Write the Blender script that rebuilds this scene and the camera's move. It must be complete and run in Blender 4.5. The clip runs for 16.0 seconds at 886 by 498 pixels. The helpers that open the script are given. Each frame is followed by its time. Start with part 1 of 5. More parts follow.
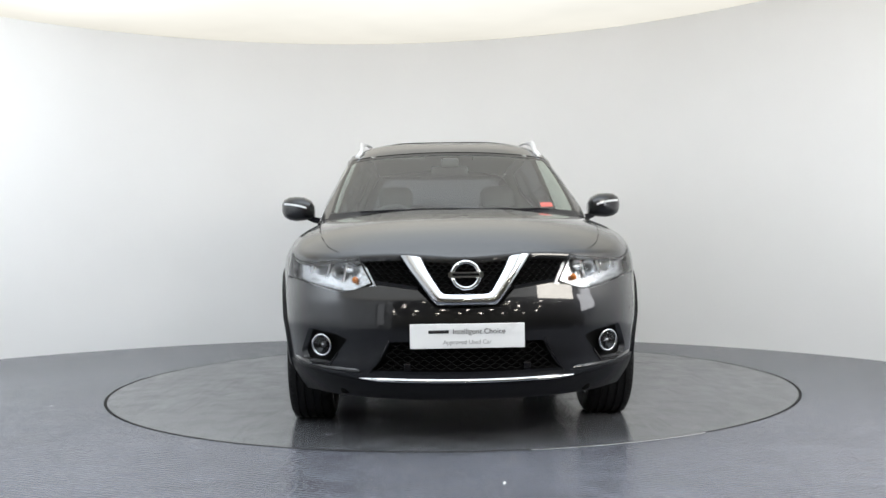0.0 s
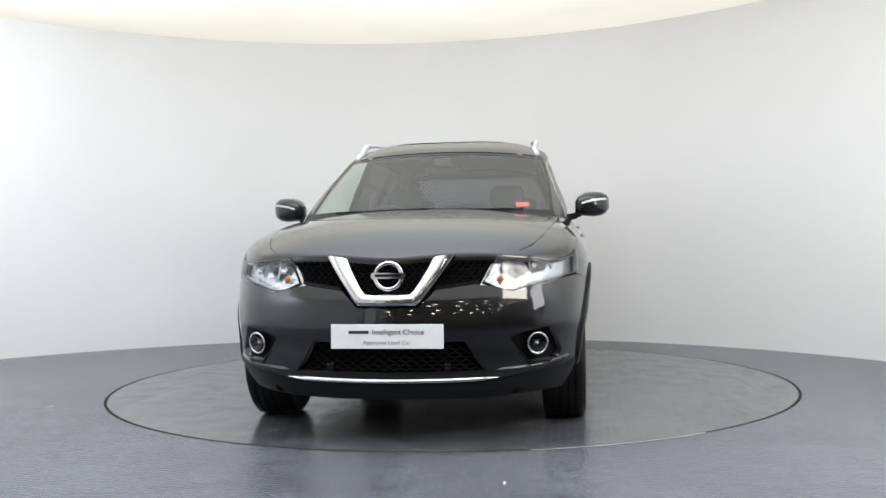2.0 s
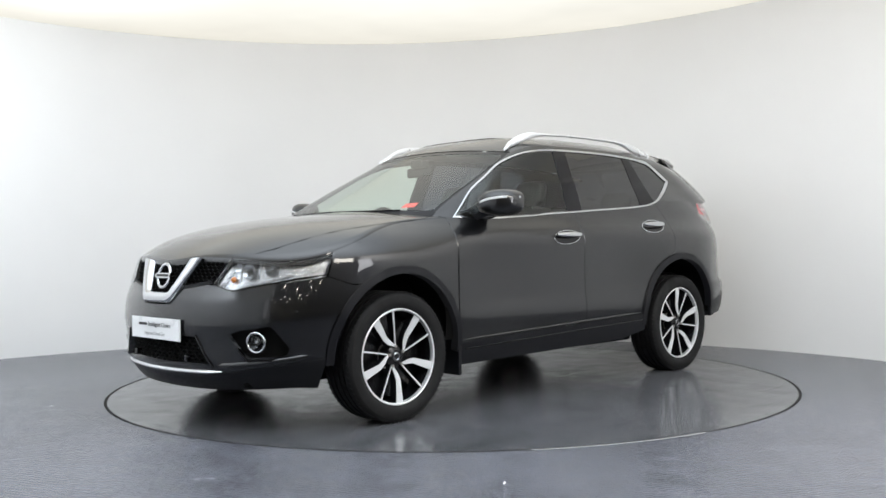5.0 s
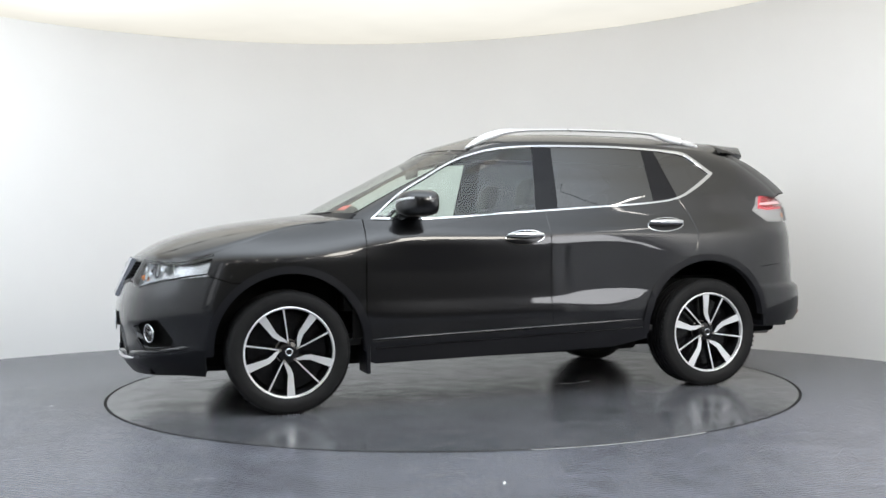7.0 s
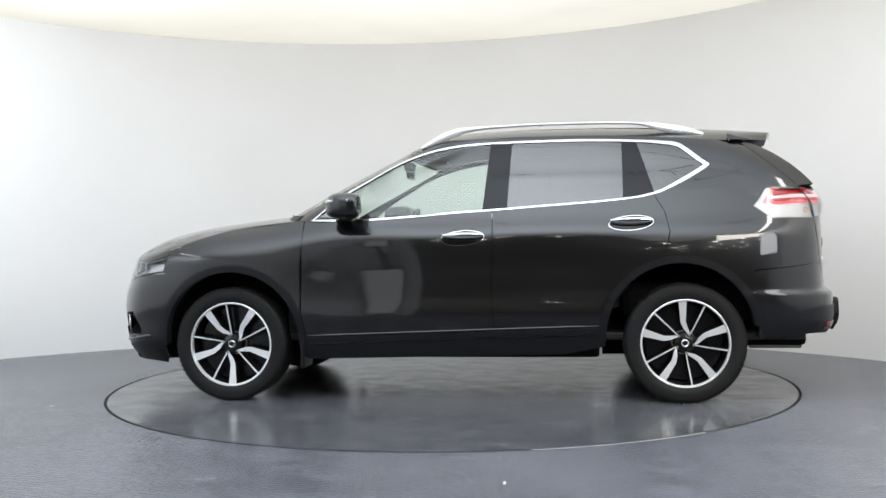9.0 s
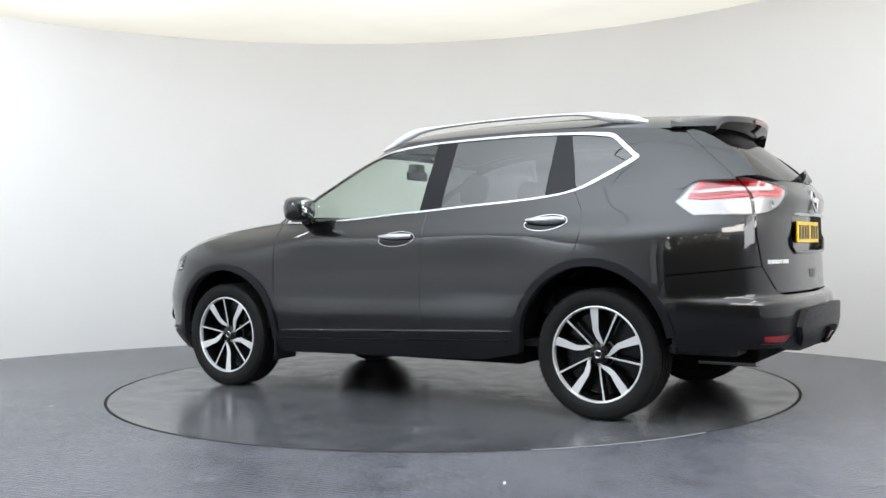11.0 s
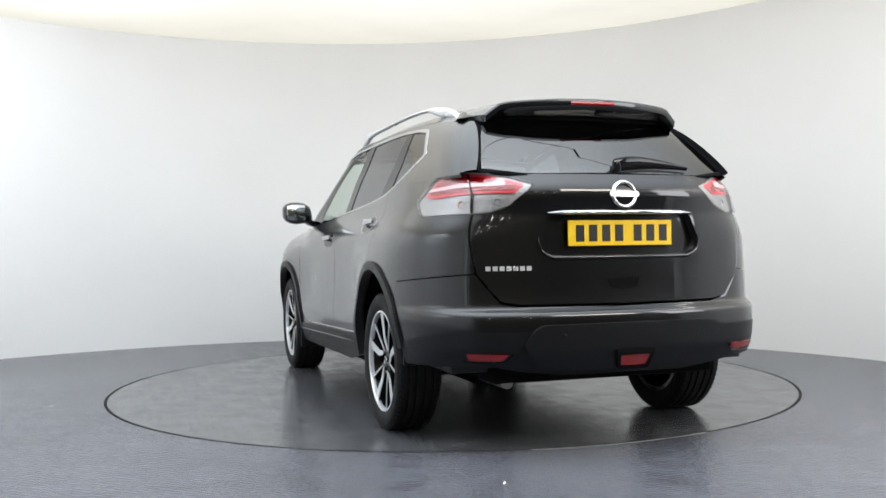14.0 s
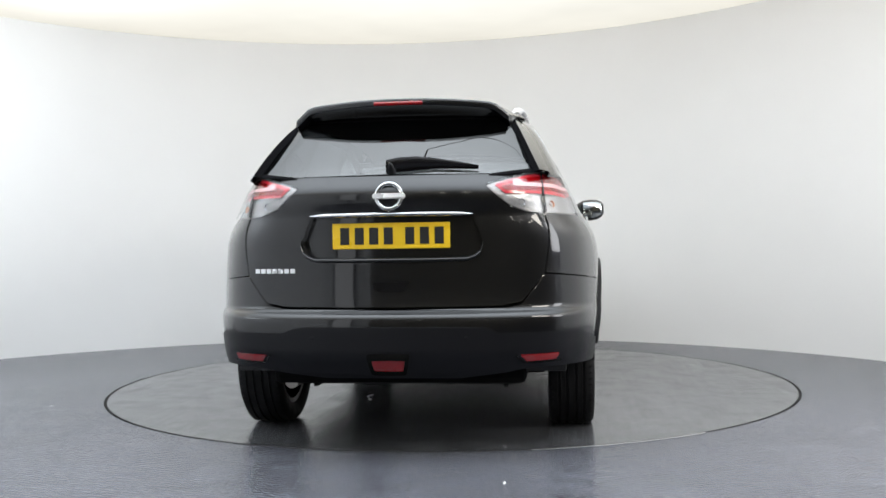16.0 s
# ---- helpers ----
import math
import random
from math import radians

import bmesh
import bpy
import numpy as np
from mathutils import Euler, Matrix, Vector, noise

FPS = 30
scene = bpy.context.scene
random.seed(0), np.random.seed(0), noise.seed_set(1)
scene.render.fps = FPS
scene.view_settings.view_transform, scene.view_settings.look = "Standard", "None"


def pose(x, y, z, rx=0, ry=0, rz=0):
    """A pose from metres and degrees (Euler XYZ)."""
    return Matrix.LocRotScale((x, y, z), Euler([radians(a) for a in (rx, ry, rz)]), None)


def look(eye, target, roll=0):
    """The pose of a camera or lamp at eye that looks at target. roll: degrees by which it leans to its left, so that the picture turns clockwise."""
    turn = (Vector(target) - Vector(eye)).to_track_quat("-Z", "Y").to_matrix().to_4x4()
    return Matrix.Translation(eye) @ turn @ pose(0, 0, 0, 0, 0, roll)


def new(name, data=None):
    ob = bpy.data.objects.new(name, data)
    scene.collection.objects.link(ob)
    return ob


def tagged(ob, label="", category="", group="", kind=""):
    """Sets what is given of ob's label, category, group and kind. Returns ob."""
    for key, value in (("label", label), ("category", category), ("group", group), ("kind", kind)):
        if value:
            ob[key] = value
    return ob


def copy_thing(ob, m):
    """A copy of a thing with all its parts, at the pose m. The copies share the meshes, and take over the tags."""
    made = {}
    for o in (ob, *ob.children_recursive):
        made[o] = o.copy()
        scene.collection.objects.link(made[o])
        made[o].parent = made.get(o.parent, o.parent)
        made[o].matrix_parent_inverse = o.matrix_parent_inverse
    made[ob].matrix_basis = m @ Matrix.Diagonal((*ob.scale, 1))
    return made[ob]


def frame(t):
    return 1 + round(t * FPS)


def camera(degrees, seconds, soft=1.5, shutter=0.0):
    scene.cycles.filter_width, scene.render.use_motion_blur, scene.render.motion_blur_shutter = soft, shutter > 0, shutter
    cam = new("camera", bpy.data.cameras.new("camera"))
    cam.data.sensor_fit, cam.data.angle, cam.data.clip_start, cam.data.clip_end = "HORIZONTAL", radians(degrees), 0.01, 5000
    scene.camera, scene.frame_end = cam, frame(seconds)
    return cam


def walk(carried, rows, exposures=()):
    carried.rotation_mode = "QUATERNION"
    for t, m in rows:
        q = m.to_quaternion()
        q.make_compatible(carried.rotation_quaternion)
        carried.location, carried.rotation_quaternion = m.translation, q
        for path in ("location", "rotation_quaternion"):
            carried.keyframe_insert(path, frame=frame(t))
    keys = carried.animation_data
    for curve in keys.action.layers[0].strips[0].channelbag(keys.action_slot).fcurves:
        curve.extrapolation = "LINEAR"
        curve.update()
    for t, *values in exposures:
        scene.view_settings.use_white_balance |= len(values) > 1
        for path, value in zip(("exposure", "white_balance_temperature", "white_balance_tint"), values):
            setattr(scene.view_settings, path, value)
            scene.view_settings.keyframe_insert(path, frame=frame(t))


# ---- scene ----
from mathutils import geometry

cam = camera(50.513, 16.0)
EYE = (0.0, -6.447, 0.923)
YAW, PITCH, ROLL = radians(-0.413), radians(-0.159), -0.825
AIM = (EYE[0] + math.sin(YAW) * math.cos(PITCH), EYE[1] + math.cos(YAW) * math.cos(PITCH), EYE[2] + math.sin(PITCH))
walk(cam, [(0.0, look(EYE, AIM, ROLL)), (16.0, look(EYE, AIM, ROLL))])

# ---- light ----
scene.view_settings.exposure = 0.0
world = bpy.data.worlds.new("world")
world.use_nodes = True
scene.world = world
world.node_tree.nodes["Background"].inputs[0].default_value = (0.55, 0.6, 0.7, 1)
world.node_tree.nodes["Background"].inputs[1].default_value = 0.02


def area_lamp(name, eye, target, size_x, size_y, power, colour):
    data = bpy.data.lights.new(name, "AREA")
    data.shape, data.size, data.size_y, data.energy, data.color = "RECTANGLE", size_x, size_y, power, colour
    ob = new(name, data)
    ob.matrix_basis = look(eye, target)
    return ob


# unseen lamp added beside the left wall to give its upper part a glow
area_lamp("left_wall_fill", (-3.65, -0.35, 2.85), (-4.0, 1.9, 1.7), 0.9, 0.4, 32, (0.86, 0.93, 1.0))
area_lamp("softbox_lamp_warm", (2.9, -4.4, 2.7), (2.8, 1.2, 1.2), 2.0, 0.9, 92, (1.0, 0.95, 0.86))
# unseen fill lamps, added so that brighter side walls lift the paint
area_lamp("side_fill_cool", (-4.1, -2.7, 2.85), (-5.05, -2.7, 1.35), 2.4, 0.4, 75, (0.84, 0.92, 1.0))
area_lamp("side_fill_warm", (2.95, -2.4, 2.85), (3.85, -2.3, 1.85), 2.0, 0.4, 50, (1.0, 0.96, 0.90))

CENTRE, RADIUS, HEIGHT = (-0.651, -1.481), 4.522, 2.975

# ---- materials ----


class Nodes:
    """A short way to write node materials."""

    def __init__(self, name):
        self.mat = bpy.data.materials.new(name)
        self.mat.use_nodes = True
        self.tree = self.mat.node_tree
        self.tree.nodes.clear()
        self.out = self.add("ShaderNodeOutputMaterial")

    def add(self, kind, **values):
        n = self.tree.nodes.new(kind)
        for key, value in values.items():
            if key == "noise_dimensions":
                n.noise_dimensions = value
        return n

    def put(self, socket, value):
        if isinstance(value, bpy.types.NodeSocket):
            self.tree.links.new(value, socket)
        elif isinstance(value, tuple) and len(value) == 3 and socket.type == "RGBA":
            socket.default_value = (*value, 1)
        else:
            socket.default_value = value

    def coords(self, kind="Object"):
        return self.add("ShaderNodeTexCoord").outputs[kind]

    def scaled(self, vector, scale, turn=(0, 0, 0)):
        m = self.add("ShaderNodeMapping")
        self.put(m.inputs["Vector"], vector)
        m.inputs["Scale"].default_value = scale
        m.inputs["Rotation"].default_value = turn
        return m.outputs[0]

    def noise(self, vector, scale, detail=4.0, rough=0.55):
        n = self.add("ShaderNodeTexNoise")
        self.put(n.inputs["Vector"], vector)
        n.inputs["Scale"].default_value, n.inputs["Detail"].default_value, n.inputs["Roughness"].default_value = scale, detail, rough
        return n.outputs["Fac"]

    def ramp(self, fac, lo, hi, a, b):
        n = self.add("ShaderNodeMapRange")
        self.put(n.inputs["Value"], fac)
        for i, v in enumerate((lo, hi, a, b)):
            n.inputs[i + 1].default_value = v
        return n.outputs[0]

    def mix(self, fac, a, b):
        n = self.add("ShaderNodeMix")
        n.data_type = "RGBA"
        self.put(n.inputs[0], fac)
        self.put(n.inputs[6], a)
        self.put(n.inputs[7], b)
        return n.outputs[2]

    def maths(self, op, a, b=0.0):
        n = self.add("ShaderNodeMath")
        n.operation = op
        self.put(n.inputs[0], a)
        self.put(n.inputs[1], b)
        return n.outputs[0]

    def bump(self, height, strength, distance):
        n = self.add("ShaderNodeBump")
        self.put(n.inputs["Height"], height)
        n.inputs["Strength"].default_value, n.inputs["Distance"].default_value = strength, distance
        return n.outputs[0]

    def surface(self, colour, rough=0.5, metal=0.0, **more):
        b = self.add("ShaderNodeBsdfPrincipled")
        self.put(b.inputs["Base Color"], colour)
        self.put(b.inputs["Roughness"], rough)
        self.put(b.inputs["Metallic"], metal)
        for key, value in more.items():
            self.put(b.inputs[key.replace("_", " ")], value)
        self.tree.links.new(b.outputs[0], self.out.inputs[0])
        return self.mat


def simple(name, colour, rough, metal=0.0, grain=60.0, amount=0.12, relief=0.0, **more):
    n = Nodes(name)
    p = n.coords()
    f = n.noise(p, grain)
    g = n.noise(p, grain / 9)
    dark = tuple(c * (1 - amount) for c in colour)
    light = tuple(min(1.0, c * (1 + amount)) for c in colour)
    col = n.mix(n.maths("MULTIPLY", n.maths("ADD", f, g), 0.5), dark, light)
    r = n.ramp(g, 0.3, 0.7, max(0.02, rough * 0.85), min(1.0, rough * 1.15))
    if relief:
        more["Normal"] = n.bump(f, 0.4, relief)
    return n.surface(col, r, metal, **more)


def wall_material():
    n = Nodes("white_wall_paint")
    p = n.coords()
    big, fine = n.noise(p, 0.7, 3), n.noise(p, 45, 3)
    scuff = n.noise(n.scaled(p, (3, 3, 9)), 2.2, 5, 0.7)
    col = n.mix(n.ramp(big, 0.3, 0.7, 0, 1), (0.80, 0.80, 0.80), (0.835, 0.835, 0.835))
    col = n.mix(n.ramp(scuff, 0.68, 0.8, 0, 0.25), col, (0.68, 0.67, 0.65))
    return n.surface(col, 0.6, 0, Normal=n.bump(n.maths("ADD", n.maths("MULTIPLY", fine, 0.25), big), 0.15, 0.01))


def floor_material(name, dark, light, plate):
    n = Nodes(name)
    p = n.coords()
    big, mid, fine = n.noise(p, 0.8, 5), n.noise(p, 5.5, 6, 0.65), n.noise(p, 120, 3)
    streak = n.noise(n.scaled(p, (1.2, 22, 1), (0, 0, 0.5)), 1.6, 5, 0.7)
    col = n.mix(n.ramp(n.maths("ADD", n.maths("MULTIPLY", big, 0.5), n.maths("MULTIPLY", mid, 0.5)), 0.38, 0.62, 0, 1), dark, light)
    col = n.mix(n.ramp(streak, 0.55, 0.78, 0, 0.5), col, tuple(min(1, c * 1.45) for c in light))
    rough = n.ramp(n.maths("ADD", n.maths("MULTIPLY", mid, 0.6), n.maths("MULTIPLY", streak, 0.4)), 0.3, 0.7, 0.1, 0.3)
    height = n.maths("MULTIPLY", fine, 0.12)
    if plate:
        w = []
        for turn in (0.785, -0.785):
            v = n.add("ShaderNodeTexVoronoi")
            v.feature = "F1"
            n.put(v.inputs["Vector"], n.scaled(p, (20, 46, 1), (0, 0, turn)))
            v.inputs["Scale"].default_value = 1.0
            v.inputs["Randomness"].default_value = 0.25
            w.append(n.ramp(v.outputs["Distance"], 0.15, 0.45, 1, 0))
        height = n.maths("ADD", height, n.maths("MULTIPLY", n.maths("MAXIMUM", w[0], w[1]), 0.5))
    return n.surface(col, rough, 0, Normal=n.bump(height, 1.0 if plate else 0.25, 0.010), Specular_IOR_Level=0.5)


def paint_material():
    n = Nodes("dark_olive_metallic_paint")
    p = n.coords()
    flake = n.noise(p, 900, 1)
    peel = n.noise(p, 60, 2)
    col = n.mix(flake, (0.0102, 0.0106, 0.0114), (0.0225, 0.0232, 0.0262))
    return n.surface(col, n.ramp(flake, 0.3, 0.7, 0.27, 0.40), 0.94, Coat_Weight=1.0, Coat_IOR=1.52, Coat_Roughness=0.04,
                     Coat_Normal=n.bump(peel, 0.02, 0.001))


def glass_material(name, tint, rough=0.0, ior=2.05):
    """Thin glass: tinted clear sheet with a mirror gloss by Fresnel."""
    n = Nodes(name)
    clear, gloss, mixer, edge, power, scale = (n.add(k) for k in ("ShaderNodeBsdfTransparent", "ShaderNodeBsdfGlossy", "ShaderNodeMixShader", "ShaderNodeLayerWeight", "ShaderNodeMath", "ShaderNodeMath"))
    clear.inputs[0].default_value = (*tint, 1)
    gloss.inputs["Roughness"].default_value = rough + 0.015
    straight = ((ior - 1) / (ior + 1)) ** 2
    power.operation, scale.operation = "POWER", "MULTIPLY_ADD"
    power.inputs[1].default_value = 5.0
    scale.inputs[1].default_value, scale.inputs[2].default_value = 1 - straight, straight
    link = n.tree.links.new
    link(edge.outputs["Facing"], power.inputs[0])
    link(power.outputs[0], scale.inputs[0])
    link(scale.outputs[0], mixer.inputs[0])
    link(clear.outputs[0], mixer.inputs[1])
    link(gloss.outputs[0], mixer.inputs[2])
    link(mixer.outputs[0], n.out.inputs[0])
    return n.mat


def ceiling_material():
    """Stretched fabric whose emission stands in for unseen lamps behind it: brighter and cooler over the middle, cream
    towards its rim.
    """
    n = Nodes("luminous_cream_ceiling")
    p = n.coords()
    total = None
    # added glow: broad band over the car, wide pool, small spot at the left
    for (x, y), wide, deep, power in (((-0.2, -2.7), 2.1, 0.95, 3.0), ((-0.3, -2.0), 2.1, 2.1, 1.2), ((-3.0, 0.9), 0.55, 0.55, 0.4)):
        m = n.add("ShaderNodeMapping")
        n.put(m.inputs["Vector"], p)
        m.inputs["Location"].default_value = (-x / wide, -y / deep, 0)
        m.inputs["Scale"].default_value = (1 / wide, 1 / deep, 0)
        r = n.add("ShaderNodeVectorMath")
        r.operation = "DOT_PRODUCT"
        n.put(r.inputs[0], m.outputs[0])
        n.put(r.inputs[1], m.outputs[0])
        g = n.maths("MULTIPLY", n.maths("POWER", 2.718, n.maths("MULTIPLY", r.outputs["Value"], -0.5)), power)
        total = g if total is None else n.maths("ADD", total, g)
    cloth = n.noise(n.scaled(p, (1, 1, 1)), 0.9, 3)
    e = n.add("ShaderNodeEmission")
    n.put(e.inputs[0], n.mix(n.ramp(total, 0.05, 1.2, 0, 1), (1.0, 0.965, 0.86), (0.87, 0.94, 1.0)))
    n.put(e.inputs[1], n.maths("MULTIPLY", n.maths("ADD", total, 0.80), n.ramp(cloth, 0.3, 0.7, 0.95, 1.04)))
    n.tree.links.new(e.outputs[0], n.out.inputs[0])
    return n.mat


def glow_material(name, colour, strength):
    n = Nodes(name)
    e = n.add("ShaderNodeEmission")
    p = n.coords()
    f = n.noise(p, 0.5, 2)
    n.put(e.inputs[0], n.mix(f, tuple(c * 0.94 for c in colour), colour))
    e.inputs[1].default_value = strength
    n.tree.links.new(e.outputs[0], n.out.inputs[0])
    return n.mat


WALL = wall_material()
FLOOR = floor_material("grey_vinyl_floor", (0.076, 0.080, 0.099), (0.130, 0.136, 0.164), True)
DISC = floor_material("worn_turntable_floor", (0.054, 0.0565, 0.063), (0.112, 0.115, 0.127), False)
RING = simple("dark_gap_rubber", (0.02, 0.02, 0.02), 0.7)
CEILING = ceiling_material()
SOFTBOX = glow_material("softbox_diffuser_glow", (0.96, 0.97, 1.0), 8.0)
SHOWROOM = simple("dark_showroom_wall", (0.30, 0.285, 0.23), 0.7, grain=3)
SHOWROOM_LAMP = glow_material("spot_lamp_glow", (1.0, 0.95, 0.85), 62)
SOFTBOX_DIM = glow_material("dimmed_softbox_glow", (0.93, 0.96, 1.0), 1.3)
PAINT = paint_material()
BLACK_PLASTIC = simple("black_textured_plastic", (0.0055, 0.0058, 0.0078), 0.38, grain=400, relief=0.0006, Specular_IOR_Level=0.25)
GLOSS_BLACK = simple("gloss_black_plastic", (0.006, 0.006, 0.007), 0.08, Specular_IOR_Level=0.3)
BLACK_VOID = simple("black_plastic_and_shade", (0.004, 0.004, 0.004), 0.8, Specular_IOR_Level=0.1)
CHROME = simple("polished_chrome", (0.58, 0.59, 0.61), 0.07, 1.0, amount=0.03)
SATIN_BLACK = simple("satin_black_trim", (0.005, 0.005, 0.006), 0.6, Specular_IOR_Level=0.03)
SATIN_GLOSS = simple("black_window_post_film", (0.006, 0.006, 0.008), 0.15, Specular_IOR_Level=0.22)
SATIN = simple("satin_silver_rail", (0.78, 0.79, 0.81), 0.3, 0.6, amount=0.05)
RUBBER = simple("tyre_rubber", (0.007, 0.007, 0.0075), 0.62, grain=150, relief=0.0008, Specular_IOR_Level=0.25)
ALLOY = simple("diamond_cut_alloy", (0.82, 0.83, 0.85), 0.34, 0.6, amount=0.05)
RIM_BLACK = simple("gloss_black_rim", (0.006, 0.006, 0.007), 0.22, Specular_IOR_Level=0.35)
DISC_STEEL = simple("brake_disc_steel", (0.35, 0.33, 0.31), 0.35, 0.9)
GLASS_CLEAR = glass_material("clear_window_glass", (0.86, 0.93, 0.88), 0.0, 1.95)
GLASS_SIDE = glass_material("green_side_glass", (0.78, 0.86, 0.81), 0.0, 1.7)
GLASS_DARK = glass_material("privacy_window_glass", (0.10, 0.105, 0.125), 0.0, 2.1)
LENS = glass_material("clear_lamp_lens", (0.95, 0.96, 0.97), 0.0, 1.45)

# ---- the studio ----


def link_mesh(name, bm, material, parent=None, label="", smooth=False):
    me = bpy.data.meshes.new(name)
    bm.normal_update()
    bm.to_mesh(me)
    bm.free()
    me.materials.append(material)
    if smooth:
        me.polygons.foreach_set("use_smooth", [True] * len(me.polygons))
    ob = new(name, me)
    if parent:
        ob.parent = parent
    return tagged(ob, label)


def part(name, bm, material, parent, label="", smooth=False):
    return link_mesh(name, bm, material, parent, label, smooth)


def arc_wall(bm, r0, r1, z0, z1, a0, a1, steps, centre):
    """A curved wall with thickness."""
    rings = []
    for i in range(steps + 1):
        a = radians(a0 + (a1 - a0) * i / steps)
        rings.append([bm.verts.new((centre[0] + r * math.cos(a), centre[1] + r * math.sin(a), z)) for r, z in ((r0, z0), (r0, z1), (r1, z1), (r1, z0))])
    for p, q in zip(rings, rings[1:]):
        for k in range(4):
            bm.faces.new((p[k], p[(k + 1) % 4], q[(k + 1) % 4], q[k]))
    bm.faces.new(rings[0][::-1])
    bm.faces.new(rings[-1])


def box(bm, x0, x1, y0, y1, z0, z1):
    v = [bm.verts.new((x, y, z)) for x in (x0, x1) for y in (y0, y1) for z in (z0, z1)]
    for f in ((0, 1, 3, 2), (4, 6, 7, 5), (0, 4, 5, 1), (2, 3, 7, 6), (0, 2, 6, 4), (1, 5, 7, 3)):
        bm.faces.new([v[i] for i in f])
    return v


def disc(bm, r, z, steps, centre=(0, 0), hole=0.0):
    outer = [bm.verts.new((centre[0] + r * math.cos(math.tau * i / steps), centre[1] + r * math.sin(math.tau * i / steps), z)) for i in range(steps)]
    if not hole:
        bm.faces.new(outer)
        return
    inner = [bm.verts.new((centre[0] + hole * math.cos(math.tau * i / steps), centre[1] + hole * math.sin(math.tau * i / steps), z)) for i in range(steps)]
    for i in range(steps):
        j = (i + 1) % steps
        bm.faces.new((outer[i], outer[j], inner[j], inner[i]))


TABLE_R = 2.242


def studio():
    bm = bmesh.new()
    disc(bm, 40, 0.0, 96, (0, 0), TABLE_R + 0.006)
    tagged(link_mesh("floor", bm, FLOOR), "grey glossy vinyl studio floor with fine raised pattern", "floor", kind="structure")
    bm = bmesh.new()
    disc(bm, TABLE_R + 0.1, -0.02, 96)
    tagged(link_mesh("turntable_pit", bm, RING), "dark gap around the turntable", "floor", kind="structure")
    bm = bmesh.new()
    arc_wall(bm, RADIUS, RADIUS + 0.12, 0, HEIGHT + 0.3, -27, 257, 194, CENTRE)
    ob = link_mesh("wall_curved", bm, WALL, smooth=True)
    ob.data.set_sharp_from_angle(angle=radians(40))
    tagged(ob, "white painted curved studio wall", "wall", kind="structure")
    bm = bmesh.new()
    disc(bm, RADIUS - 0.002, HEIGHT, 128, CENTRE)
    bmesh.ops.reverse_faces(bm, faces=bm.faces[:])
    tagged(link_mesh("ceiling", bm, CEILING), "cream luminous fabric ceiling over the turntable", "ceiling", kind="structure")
    # the dark hall behind the camera
    for name, dims in (("wall_hall_back", (-9, 9, -14.2, -14, 0, 3.4)), ("wall_hall_left", (-9.2, -9, -14, 8, 0, 3.4)),
                       ("wall_hall_right", (9, 9.2, -14, 8, 0, 3.4)), ("wall_hall_far", (-9, 9, 8, 8.2, 0, 3.4)), ("ceiling_hall", (-9.2, 9.2, -14.2, 8.2, 3.4, 3.6))):
        bm = bmesh.new()
        box(bm, *dims)
        tagged(link_mesh(name, bm, SHOWROOM), "plain dark hall surface", "ceiling" if "ceiling" in name else "wall", kind="structure")


def hall_lamps():
    """Ceiling lamps of the dark hall, seen as glints in the paint."""
    first = None
    for i in range(8):
        for j in range(5):
            place = pose(-5.6 + 1.55 * i + 0.4 * (j % 2), -7.4 - 1.5 * j, 3.36)
            if first is None:
                bm = bmesh.new()
                box(bm, -0.12, 0.12, -0.09, 0.09, -0.05, 0.04)
                first = link_mesh("ceiling_lamp", bm, SHOWROOM)
                tagged(first, "small hall ceiling lamp with a warm white diffuser", "lamp", "hall ceiling lamps")
                bm = bmesh.new()
                box(bm, -0.09, 0.09, -0.06, 0.06, -0.062, -0.05)
                part("diffuser", bm, SHOWROOM_LAMP, first)
                first.matrix_basis = place
            else:
                copy_thing(first, place)


def softboxes():
    """Tall softboxes that stand at both ends of the curved wall, seen as bright stripes in the paint."""
    for angle, half, low, glow, label in ((-24, .38, 1.05, SOFTBOX, "broad black softbox with a bright white front"), (252, .15, .55, SOFTBOX_DIM, "slim black softbox with a dim white front")):
        a = radians(angle)
        spot = Vector((CENTRE[0] + (RADIUS - 0.2) * math.cos(a), CENTRE[1] + (RADIUS - 0.2) * math.sin(a), 0))
        lamp = tagged(new("softbox"), label, "studio lamp", "softboxes at the wall's ends")
        for name, dims, material in (("housing", (-half - .03, half + .03, -.06, .08, low, 2.25), BLACK_VOID), ("diffuser", (-half, half, .081, .086, low + .03, 2.22), glow),
                                     ("pole", (-.02, .02, -.03, .01, .03, low), BLACK_VOID), ("foot", (-.28, .28, -.05, .05, 0, .03), BLACK_VOID)):
            bm = bmesh.new()
            box(bm, *dims)
            part(name, bm, material, lamp)
        lamp.matrix_basis = Matrix.Translation(spot) @ Matrix.Rotation(a + math.pi / 2, 4, "Z")


CABLE = lambda x: -1.62 - (0.8 if x < 0.6 else 0.2) * (math.sqrt(0.5 + (x - 0.6) ** 2) - 0.707)


